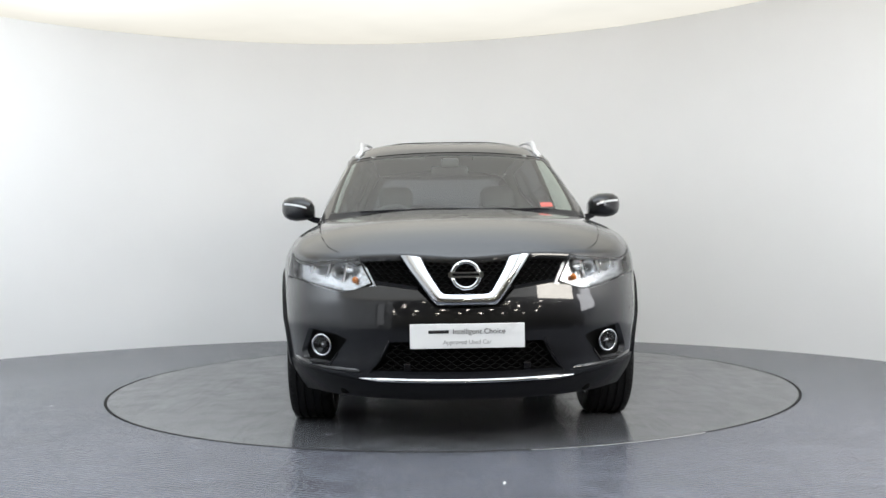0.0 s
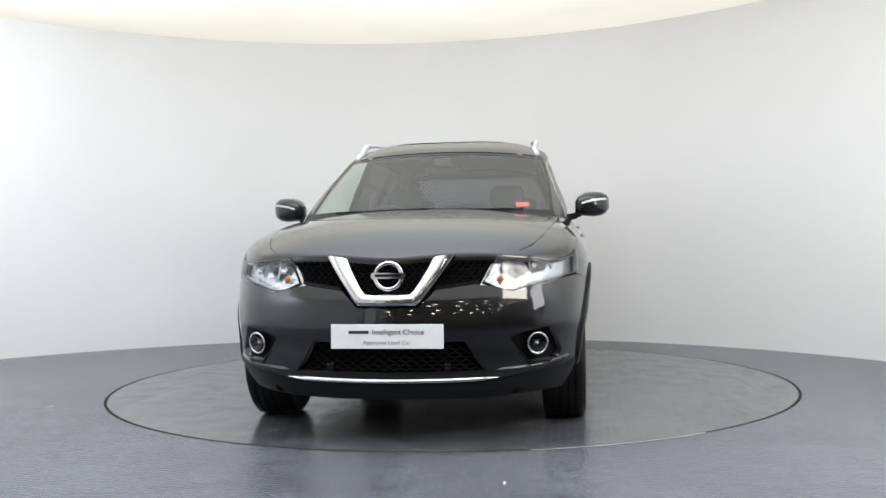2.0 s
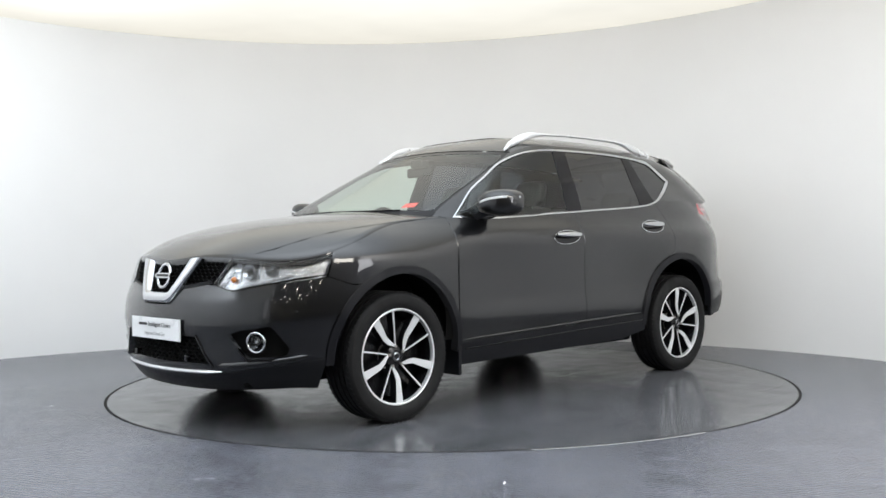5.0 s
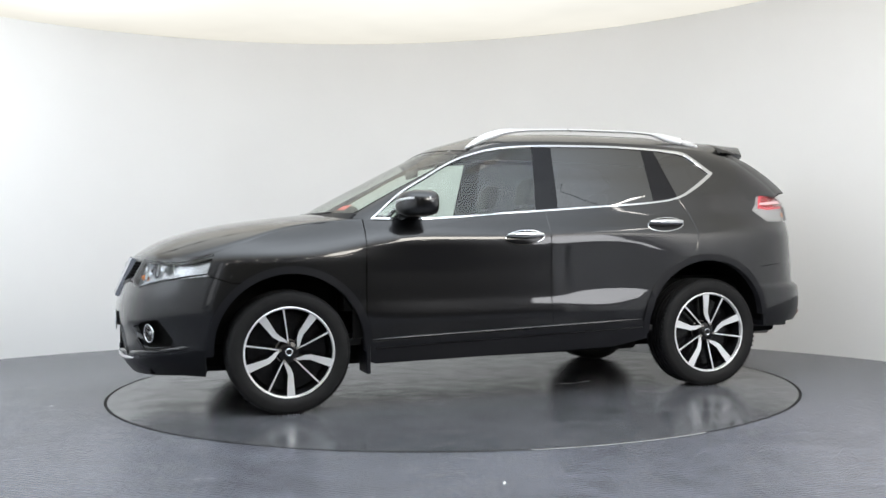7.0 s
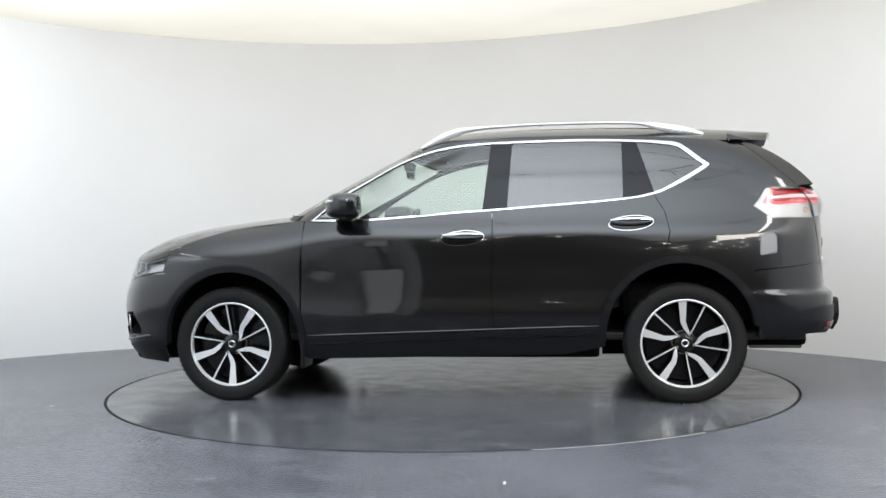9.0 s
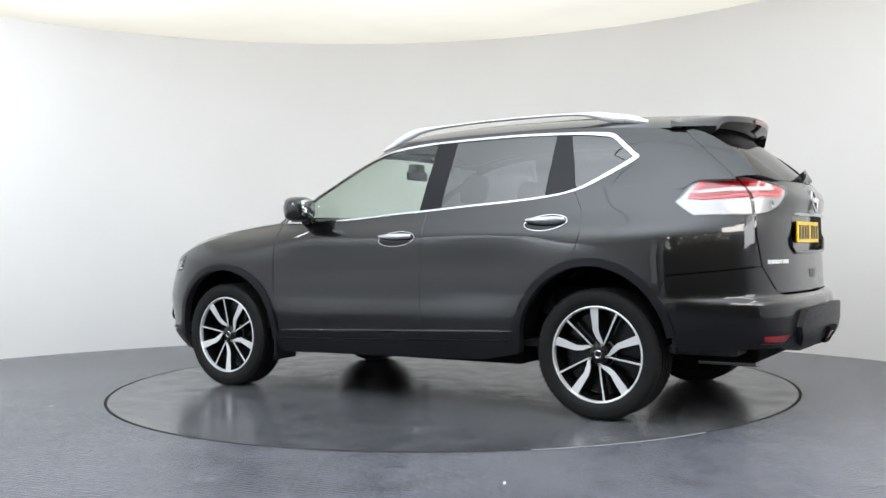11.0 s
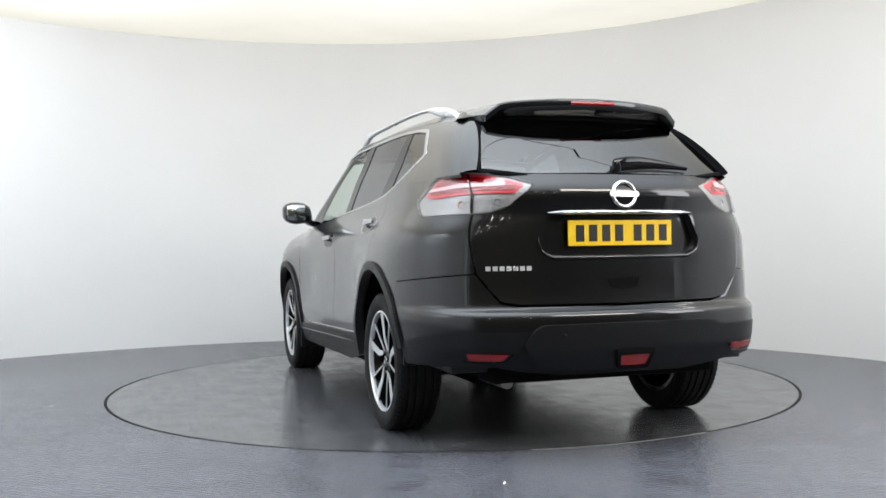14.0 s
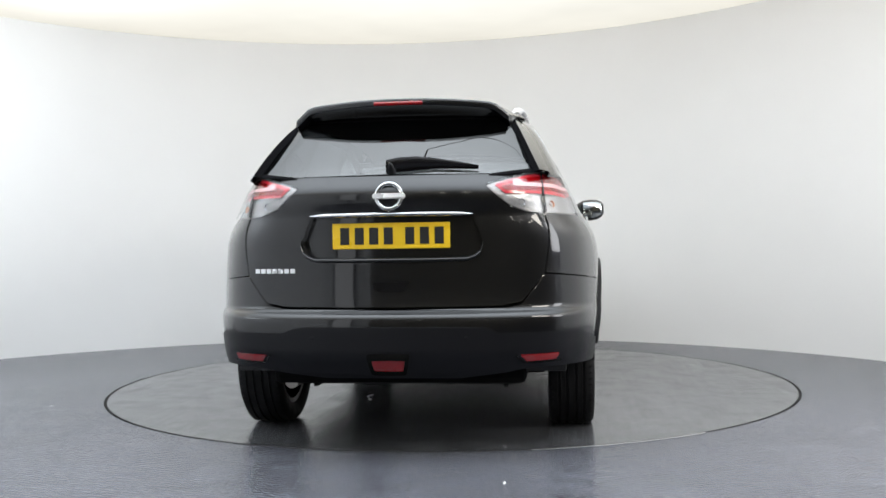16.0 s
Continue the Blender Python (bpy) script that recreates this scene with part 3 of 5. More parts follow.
RED_LENS = simple("red_lamp_plastic", (0.24, 0.002, 0.004), 0.16, Coat_Weight=0.8, Coat_Roughness=0.02)
RED_PALE = simple("pale_red_lamp_plastic", (0.66, 0.045, 0.065), 0.15, Coat_Weight=0.8, Coat_Roughness=0.02)
STRIPE_PINK = simple("pale_pink_light_guide", (0.78, 0.42, 0.44), 0.2, Coat_Weight=0.6)
LAMP_SILVER = simple("silver_lamp_reflector", (0.52, 0.53, 0.55), 0.24, 0.85, grain=55, amount=0.45, relief=0.008)
CLEAR_LAMP = simple("clear_lamp_plastic", (0.37, 0.36, 0.36), 0.2, 0.4, grain=90, amount=0.5, relief=0.005)
AMBER = simple("amber_bulb_plastic", (0.55, 0.16, 0.03), 0.2)
YELLOW = simple("yellow_plate_plastic", (0.80, 0.52, 0.02), 0.3, amount=0.03)
WHITE_PLATE = simple("white_plate_plastic", (0.82, 0.83, 0.84), 0.3, amount=0.02)
INK = simple("black_ink", (0.012, 0.012, 0.014), 0.4)
GREY_INK = simple("grey_ink", (0.35, 0.35, 0.36), 0.4)
SEAT = simple("black_seat_leather", (0.016, 0.016, 0.017), 0.45, grain=80, relief=0.001)
TRIM_GREY = simple("grey_headlining_fabric", (0.42, 0.41, 0.39), 0.9, grain=300)
DASH = simple("black_dashboard_plastic", (0.02, 0.02, 0.021), 0.55, grain=300, relief=0.0006)
STICKER = simple("red_paper_sticker", (0.75, 0.07, 0.06), 0.5)
MIRROR = simple("mirror_glass", (0.5, 0.53, 0.54), 0.01, 1.0, amount=0.01)

car = tagged(new("car"), "dark olive grey metallic family car parked on the turntable", "car")


def round_bar(name, shell, points, material, parent, lift, radius, label=""):
    """A half-round moulding along a line of (u, z), tapered at both ends."""
    rows = []
    for i, (u, z) in enumerate(points):
        n, p = shell.normal(u, z), shell.at(u, z)
        t = i / (len(points) - 1)
        r = radius * min(1.0, 0.25 + 9 * min(t, 1 - t))
        rows.append([p + n * (lift - radius + 1.3 * r * math.cos(a)) + Vector((0, 0, r * math.sin(a))) for a in [math.tau * k / 14 for k in range(14)]])
    return loft(name, rows, material, parent, label)


# ---- body panels ----
ARCH_F, ARCH_R, ARCH_RAD = (1.345, 0.365), (-1.327, 0.39), 0.445
BELT = pchip((-1.6, -1.257, -1.06, -.864, -.515, -.255, .003, .241, .511, .679, .855, .95), (1.236, 1.226, 1.184, 1.166, 1.145, 1.128, 1.114, 1.096, 1.081, 1.080, 1.086, 1.09))
SILL = lambda x: 0.41 - 0.0312 * x
UC = BODY.side(0.91, 1.0)


def body_panels():
    g = 0.003
    # front bumper
    lamp_low = [(BODY.side(1.79, .778), .778)] + front([(.80, .765), (.70, .742), (.568, .712), (.47, .738), (.428, .752)])
    arch = side(arc(*ARCH_F, ARCH_RAD, 15, 56, 14))
    half = front([(0, .640), (.146, .644), (.222, .722), (.40, .747)])
    outline = half + lamp_low[::-1][1:] + [(BODY.side(1.66, .735), .735)] + arch[::-1] + side([(1.80, .36), (1.80, .235)]) + front([(.70, .24), (.5, .23), (.25, .223), (0, .222)])
    outline = outline + [(-u, z) for u, z in outline[::-1][1:-1]]
    intake = whole([(0, .487), (.355, .487), (.405, .40), (.45, .342), (0, .333)], front)
    fog = rounded(front([(.745, .545), (.61, .522), (.553, .498), (.60, .435), (.64, .385), (.775, .39), (.79, .43)]), 0.015)
    fog_r = [(-u, z) for u, z in fog]
    patch("front_bumper", BODY, outline, PAINT, car, holes=(intake, fog, fog_r), thick=0.03)
    patch("intake_backing", BODY, inset(intake, -0.02), BLACK_VOID, car, lift=-0.06, thick=0)
    chin = front([(0, .290), (.42, .296), (.60, .325), (.76, .352)]) + side([(1.86, .372), (1.80, .378), (1.80, .225)]) + front([(.72, .232), (.5, .222), (.25, .215), (0, .214)])
    # lower edge of the bumper in black, with the bright strip above it
    patch("chin_spoiler", BODY, chin + [(-u, z) for u, z in chin[::-1] if u > 1e-6], BLACK_PLASTIC, car, lift=0.005)
    round_bar("bumper_strip", BODY, [(BODY.front(y, .307 + .04 * y * y), .307 + .04 * y * y) for y in np.linspace(-.50, .50, 34)], CHROME, car, 0.010, 0.0105, "polished chrome strip")
    # added black sheets behind the doors: block light and keep the shut lines dark
    both("gap_shade_sheet", BODY, side([(.99, .40), (.99, 1.04), (.3, 1.06), (-1.1, 1.13), (-1.22, .95), (-.86, .43)]), BLACK_VOID, car, lift=-0.025, thick=0)
    # front wing
    top = [(u, hood_edge(u) - 0.002) for u in np.linspace(UC, BODY.side(1.75, .93), 26)]
    wing = side(arc(*ARCH_F, ARCH_RAD, 57, 165, 30)) + [(BODY.side(.912 + g, z), z) for z in (SILL(.9) + g, .6, .8)] + [(BODY.side(.905 + g, .92), .92)]
    wing += [(u, z) for u, z in top] + side([(1.752, .90), (1.775, .83)]) + [(BODY.side(1.788, .784), .784), (BODY.side(1.67, .742), .742)]
    both("front_wing", BODY, wing, PAINT, car)
    # doors below the windows
    xs = np.linspace(.905 - g, -.247 + g, 14)
    door = side([(.912 - g, SILL(.9) + g), (.905 - g, .92)]) + side([(x, BELT(x)) for x in xs]) + side([(-.251 + g, .97), (-.241 + g, .63), (-.253 + g, SILL(-.25) + g)])
    both("front_door", BODY, door, PAINT, car)
    xs = np.linspace(-.247 - g, -1.19, 12)
    door = side([(-.253 - g, SILL(-.25) + g), (-.241 - g, .63), (-.251 - g, .97)]) + side([(x, BELT(x)) for x in xs])
    door += side([(-1.25, 1.112), (-1.272, .992), (-1.247, .889), (-1.185, .822)]) + side(arc(*ARCH_R, ARCH_RAD, 72, 6, 20))
    both("rear_door", BODY, door, PAINT, car)
    # rear wings
    wing = side([(-1.196, BELT(-1.196)), (-1.3, 1.229), (-1.5, 1.236), (-1.835, 1.236), (-1.756, 1.134), (-1.86, 1.058)])
    wing += rear([(.675, 1.06), (.676, .803)]) + side([(-1.74, .765)]) + side(arc(*ARCH_R, ARCH_RAD, 148, 73, 18))
    wing = [(u, z) for u, z in wing] + side([(-1.19, .828), (-1.253, .889), (-1.278, .992), (-1.256, 1.112)])
    both("rear_wing", BODY, wing, PAINT, car)
    # rear bumper
    half = rear([(0, .648), (.49, .652), (.575, .668), (.676, .797)]) + side([(-1.74, .759)]) + side(arc(*ARCH_R, ARCH_RAD, 149, 174, 10)) + side([(-1.80, .45)]) + rear([(.79, .535), (.46, .535), (0, .55)])
    patch("rear_bumper", REAR_BODY, half + [(2 * BODY.end - u, z) for u, z in half[::-1] if u < BODY.end - 1e-6], PAINT, car, thick=0.03, step=0.014)
    half = rear([(0, .572), (.43, .572), (.47, .549), (.80, .549)]) + side([(-1.93, .512), (-1.79, .484), (-1.775, .42), (-1.80, .385)]) + rear([(.78, .395), (.6, .395), (.5, .375), (.3, .352), (0, .352)])
    patch("bumper_cladding", REAR_BODY, half + [(2 * BODY.end - u, z) for u, z in half[::-1] if u < BODY.end - 1e-6], BLACK_PLASTIC, car, lift=0.004, thick=0.05)
    half = rear([(0, .578), (.415, .576), (.455, .555), (.50, .49), (.43, .40), (0, .385)])
    patch("bumper_guard", REAR_BODY, rounded(half + [(2 * BODY.end - u, z) for u, z in half[::-1] if u < BODY.end - 1e-6], 0.012), BLACK_PLASTIC, car, lift=0.034, thick=0.045)
    # tailgate
    half = rear([(0, 1.236), (.44, 1.238), (.582, 1.252), (.418, 1.19), (.518, 1.094), (.60, 1.066), (.664, 1.062), (.668, .80), (.57, .68), (.49, .665), (0, .661)])
    hole = rear([(0, 1.07), (.352, 1.07), (.405, .935), (.39, .897), (.34, .868), (0, .866)])
    mirror = lambda h: h + [(2 * BODY.end - u, z) for u, z in h[::-1] if u < BODY.end - 1e-6]
    patch("tailgate", REAR_BODY, mirror(half), PAINT, car, holes=(rounded(mirror(hole), 0.02),), thick=0.05, step=0.02)
    patch("plate_recess", REAR_BODY, inset(mirror(hole), -0.01), PAINT, car, lift=-0.04, thick=0)
    rim = [(.402, .96), (.404, .935), (.392, .897), (.368, .878), (.338, .867), (.22, .8655), (.11, .865), (.001, .865)]
    rim = [(rim[k][0] + (rim[k + 1][0] - rim[k][0]) * t / 5, rim[k][1] + (rim[k + 1][1] - rim[k][1]) * t / 5) for k in range(len(rim) - 1) for t in range(5)]
    round_bar("recess_edge", BODY, [(BODY.rear(y, z), z) for y, z in rim] + [(BODY.rear(-y, z), z) for y, z in rim[::-1]], PAINT, car, 0.010, 0.010)
    round_bar("gate_strip", BODY, [(BODY.rear(y, 1.064 + 0.004 * (1 - (y / .36) ** 2)), 1.064 + 0.004 * (1 - (y / .36) ** 2)) for y in np.linspace(-.362, .362, 33) if abs(y) > 1e-6], CHROME, car, 0.016, 0.011, "chrome strip over the number plate")
    patch("gate_handle", REAR_BODY, rounded(mirror(rear([(0, .772), (.082, .772), (.07, .735), (.045, .726), (0, .725)])), 0.01), GLOSS_BLACK, car, lift=0.002, thick=0.01, label="black tailgate grip")
    # bonnet
    rows = []
    for u in np.concatenate([[0.003], np.linspace(0.02, UC, 70)]):
        z = hood_edge(u)
        p = BODY.at(u, z)
        c = 2.186 + (1.135 - 2.186) * (u / UC) ** 1.15
        row = []
        for k in range(19):
            t = k / 18
            x, y = p.x + (c - p.x) * (1 - (1 - t) ** 1.6), p.y * (1 - t) * 0.997
            row.append(Vector((x, y, hood_height(x, y) + 0.001)))
        row = [Vector((p.x, p.y * 0.99, z - 0.03))] + row
        rows.append([Vector((v.x, -v.y, v.z)) for v in row] + row[::-1][1:])
    skin("bonnet", rows, PAINT, car)


W_OUT = [(.862, 1.088), (.679, 1.083), (.511, 1.084), (.241, 1.099), (.003, 1.117), (-.255, 1.131), (-.515, 1.148), (-.864, 1.169), (-1.06, 1.187), (-1.16, 1.203), (-1.257, 1.231), (-1.404, 1.304), (-1.505, 1.365),
         (-1.528, 1.388), (-1.50, 1.412), (-1.41, 1.49), (-1.36, 1.525), (-1.29, 1.538), (-1.107, 1.550), (-.743, 1.562), (-.295, 1.557), (-.029, 1.537), (.148, 1.503), (.326, 1.441), (.503, 1.343), (.675, 1.242)]


def flowing(poly, corners, n=4):
    """The outline rounded into flowing curves, but for its sharp corners."""
    out, m = [], len(poly)
    for i in range(m):
        p = [Vector(poly[(i + k) % m]) for k in (-1, 0, 1, 2)]
        if i in corners:
            p[0] = p[1] * 2 - p[2]
        if (i + 1) % m in corners:
            p[3] = p[2] * 2 - p[1]
        for k in range(n):
            t = k / n
            q = 0.5 * (2 * p[1] + (p[2] - p[0]) * t + (2 * p[0] - 5 * p[1] + 4 * p[2] - p[3]) * t * t + (3 * p[1] - p[0] - 3 * p[2] + p[3]) * t ** 3)
            out.append((q.x, q.y))
    return out


W_OUT = flowing(W_OUT, (0, 12, 15))
EDGE = pchip((-1.8, -1.6, -1.4, -1.1, -.74, -.3, 0, .15, .25, .35), (1.532, 1.543, 1.558, 1.575, 1.585, 1.58, 1.560, 1.526, 1.495, 1.46))
CREST = pchip((-2.0, -1.9, -1.7, -1.5, -1.0, -.5, 0, .15, .25, .335, .4), (1.608, 1.618, 1.634, 1.646, 1.664, 1.668, 1.646, 1.616, 1.588, 1.549, 1.52))
UA, UD = float(CABIN.knots[3 + 4]) - 0.045, CABIN.end - 0.722


def chrome_inset(poly):
    """Wider at the pointed rear corner than along the sills."""
    thin, wide = inset(poly, 0.009), inset(poly, 0.021)
    slim = inset(poly, 0.005)
    out = []
    for p, a, b, c in zip(poly, thin, wide, slim):
        if p[0] > 0.1 and p[1] > 1.1:
            a = c
        k = smooth(-1.1, -1.45, p[0])
        out.append((a[0] + (b[0] - a[0]) * k, a[1] + (b[1] - a[1]) * k))
    return out


def cabin():
    opening = side(dense(W_OUT, 0.03), CABIN)
    inner_xz = chrome_inset(W_OUT)
    inner = side(dense(inner_xz, 0.03), CABIN)
    # frame round the side windows, up to the roof
    outer = [(UA, z) for z in np.linspace(1.10, 1.515, 12)]
    outer += side([(x, EDGE(x)) for x in np.linspace(.10, -1.62, 30)], CABIN)
    outer += [(UD, 1.535), (UD, 1.45), (UD, 1.35), (UD, 1.242)]
    outer += side([(-1.86, 1.242), (-1.83, 1.228), (-1.79, 1.20), (-1.5, 1.20), (-1.3, 1.21)] + [(x, BELT(x) - 0.001) for x in (-1.2, -1.06, -.864, -.515, -.255, .003, .241, .511, .679)] + [(.88, 1.082)], CABIN)
    both("side_frame", CABIN, outer, PAINT, car, holes=(inset(opening, 0.004),), thick=0.02)
    both("window_strip", CABIN, opening, CHROME, car, holes=(inner,), lift=0.003, thick=0.007, label="chrome strip around the side windows")
    # panes and the black posts between them
    clear = inset(chrome_inset(W_OUT), 0.002)
    f = clip(clear, (-.172, 1.0), (-.240, 1.6))
    front_pane = f if sum(p[0] for p in f) / len(f) > -.2 else clip(clear, (-.240, 1.6), (-.172, 1.0))
    r = clip(clip(clear, (-.368, 1.6), (-.325, 1.0)), (-1.016, 1.0), (-1.024, 1.6))
    if not r or sum(p[0] for p in r) / len(r) > -.4:
        r = clip(clip(clear, (-.325, 1.0), (-.368, 1.6)), (-1.024, 1.6), (-1.016, 1.0))
    q = clip(clear, (-1.095, 1.6), (-1.235, 1.1))
    if sum(p[0] for p in q) / len(q) > -1.0:
        q = clip(clear, (-1.235, 1.1), (-1.095, 1.6))
    panes = [rounded(p, 0.012) for p in (front_pane, r, q)]
    both("window_post", CABIN, side(dense(inset(W_OUT, 0.008), 0.025), CABIN), SATIN_GLOSS, car, holes=[side(dense(p, 0.025), CABIN) for p in panes], lift=-0.004, thick=0.01)
    for name, p, glass in (("front_window", panes[0], GLASS_SIDE), ("rear_window", panes[1], GLASS_DARK), ("quarter_window", panes[2], GLASS_DARK)):
        for ob in both(name, CABIN, side(dense(inset(p, -0.003), 0.03), CABIN), glass, car, lift=-0.007, thick=0):
            ob.visible_shadow = False
    # windscreen, with its dark surround
    top = lambda u: 1.547 - 0.035 * (u / UA) ** 2
    screen = [(u, 1.125 - 0.02 * (abs(u) / UA) ** 2) for u in np.linspace(-UA, UA, 20)] + [(u, top(u)) for u in np.linspace(UA, -UA, 20)]
    pane = rounded(inset(screen, 0.022), 0.03)
    patch("screen_surround", CABIN, screen, GLOSS_BLACK, car, holes=(pane,), lift=-0.002, thick=0.006)
    ob = patch("windscreen", CABIN, inset(pane, -0.002), GLASS_CLEAR, car, lift=-0.003, thick=0)
    ob.visible_shadow = False
    patch("cowl", CABIN, [(u, 1.10 - 0.02 * (abs(u) / UA) ** 2) for u in np.linspace(-UA, UA, 20)] + [(u, 1.14 - 0.02 * (abs(u) / UA) ** 2) for u in np.linspace(UA, -UA, 20)], BLACK_PLASTIC, car, lift=0.006, thick=0.02)
    # rear pane
    e = CABIN.end
    half_glass = [(CABIN.rear(.622, 1.262), 1.262), (CABIN.rear(.525, 1.48), 1.48), (CABIN.rear(.505, 1.53), 1.53)]
    pane = [(e, 1.24), (CABIN.rear(.44, 1.236), 1.236)] + half_glass + [(e, 1.53)]
    pane = pane + [(2 * e - u, z) for u, z in pane[::-1] if u < e - 1e-6]
    back = [(e, 1.236), (CABIN.rear(.44, 1.232), 1.232), (UD, 1.262), (UD, 1.545), (e, 1.565)]
    back = back + [(2 * e - u, z) for u, z in back[::-1] if u < e - 1e-6]
    patch("rear_screen_surround", REAR_CABIN, back, SATIN_BLACK, car, holes=(inset(pane, 0.006),), lift=-0.001, thick=0.006)
    ob = patch("rear_screen", REAR_CABIN, pane, GLASS_DARK, car, lift=-0.002, thick=0)
    ob.visible_shadow = False
    # fins beside the rear pane: painted outside, black inside
    for f in (1, -1):
        outer_rows, inner_rows = [], []
        for k in range(13):
            z = 1.250 + (1.545 - 1.250) * k / 12
            u = CABIN.rear(.627 - (z - 1.262) * .437, z)
            rise = 0.034 * math.sin(math.pi * min(1.0, 0.12 + k / 11)) ** 0.5 if k < 12 else 0.03
            tip = CABIN.at(u - 0.012, z) + CABIN.normal(u - 0.012, z) * 0.012 + Vector((-rise, 0.004, 0))
            root, foot = CABIN.at(UD - 0.004, z) + CABIN.normal(UD, z) * 0.001, CABIN.at(u + 0.006, z)
            outer_rows.append([root, root.lerp(tip, 0.5) + CABIN.normal(u - 0.02, z) * 0.004, tip])
            inner_rows.append([tip, foot])
        skin("fin", [[Vector((v.x, v.y * f, v.z)) for v in r] for r in outer_rows], PAINT, car)
        skin("fin_lining", [[Vector((v.x, v.y * f, v.z)) for v in r] for r in inner_rows], SATIN_BLACK, car)
    # roof
    rows = []
    for i in range(41):
        r = i / 40
        row = []
        for k in range(-14, 15):
            s = k / 14
            lead = CABIN.at(UA * s, top(UA * s))
            x = lead.x * (1 - r) - 1.70 * r
            ye = CABIN.at(CABIN.side(max(min(x, 0.16), -1.6), EDGE(x)), EDGE(x)).y
            fade = max(0.0, 1 - r / 0.22) ** 2
            height = lambda q: CREST(q) - (CREST(q) - EDGE(q)) * abs(s) ** 4.5
            row.append(Vector((x, s * ye * (1 - fade) + lead.y * fade, height(x) + (lead.z + 0.001 - height(lead.x)) * fade)))
        rows.append(row)
    skin("roof", rows, PAINT, car)
    rows = [[Vector((x, s * .43, CREST(x) - (CREST(x) - EDGE(x)) * abs(s * .43 / .6) ** 4.5 + 0.003)) for s in np.linspace(-1, 1, 9)] for x in np.linspace(.02, -1.25, 16)]
    skin("roof_glass", rows, GLOSS_BLACK, car, "dark glass roof panel")
    # headlining below the roof
    rows = [[Vector((x, s * .54, CREST(x) - 0.045 - 0.05 * s * s)) for s in np.linspace(-1, 1, 9)] for x in np.linspace(.2, -1.7, 10)]
    skin("headlining", rows, TRIM_GREY, car)


def spoiler():
    rows, under = [], []
    for k in range(-16, 17):
        s = k / 16
        y = s * 0.548
        tip = -1.985 + 0.10 * abs(s) ** 2.2
        zt = 1.612 - 0.026 * s * s - 0.05 * max(0, abs(s) - 0.86) / 0.14
        zr = CREST(-1.69) - (CREST(-1.69) - EDGE(-1.6)) * abs(s) ** 4.5
        wide = lambda t: s * (0.575 - 0.062 * t)
        row = [Vector((-1.66, wide(0), zr - 0.012))] + [Vector((-1.672 + (tip + 1.672) * t, wide(t), zr + 0.001 + (zt - zr) * t ** 1.2)) for t in (0, .2, .4, .6, .8, .93, 1)]
        row += [Vector((tip - 0.004, y * 0.93, zt - 0.008)), Vector((tip + 0.004, y * 0.93, zt - 0.03))]
        rows.append(row)
        zb = 1.532 + 0.03 * max(0, abs(s) - 0.85) / 0.15
        xb = CABIN.at(CABIN.rear(min(abs(y), 0.5), zb), zb).x - 0.012
        under.append([row[-1], row[-1] + Vector((0.03, 0, -0.012)), Vector((tip + 0.06, y * 0.95, zt - 0.06)), Vector((xb, y * 1.01, zb)), Vector((xb + 0.06, y * 0.99, zb + 0.02))])
    skin("spoiler", rows, PAINT, car)
    skin("spoiler_underside", under, GLOSS_BLACK, car)
    for f in (1, -1):
        fin = [[rows[0][i] * 1.0 for i in range(10)], [v.copy() for v in (under[0][4], under[0][4], under[0][4], under[0][3], under[0][3], under[0][3], under[0][2], under[0][1], under[0][1], under[0][0])]]
        skin("spoiler_side", [[Vector((v.x, v.y * -f, v.z)) for v in r] for r in fin], PAINT, car)
    rows = [[Vector((-1.975, y, 1.601)), Vector((-1.9895, y, 1.600)), Vector((-1.988, y, 1.584)), Vector((-1.96, y, 1.582))] for s in np.linspace(-1, 1, 11) for y in [s * .115]]
    skin("brake_light", rows, RED_LENS, car, "red high-level brake light")
    bm = bmesh.new()
    bmesh.ops.create_cone(bm, cap_ends=True, segments=10, radius1=0.012, radius2=0.003, depth=0.03, matrix=Matrix.Translation((-1.62, 0, 1.655)))
    part("aerial", bm, GLOSS_BLACK, car)


body_panels()
cabin()
spoiler()

# ---- lamps, grille and trim of the front ----


def ribbon(name, shell, points, material, parent, width, lift, label="", flip=False):
    """A narrow bar along a line of (u, z)."""
    sign = -1 if flip else 1
    rows = []
    for u, z in points:
        n, p = shell.normal(u, z), shell.at(u, z)
        ring = [p + n * (lift - 0.012) + Vector((0, 0, width / 2)), p + n * lift + Vector((0, 0, width / 2)), p + n * lift - Vector((0, 0, width / 2)), p + n * (lift - 0.012) - Vector((0, 0, width / 2))]
        rows.append([Vector((v.x, v.y * sign, v.z)) for v in ring])
    return loft(name, rows, material, parent, label)


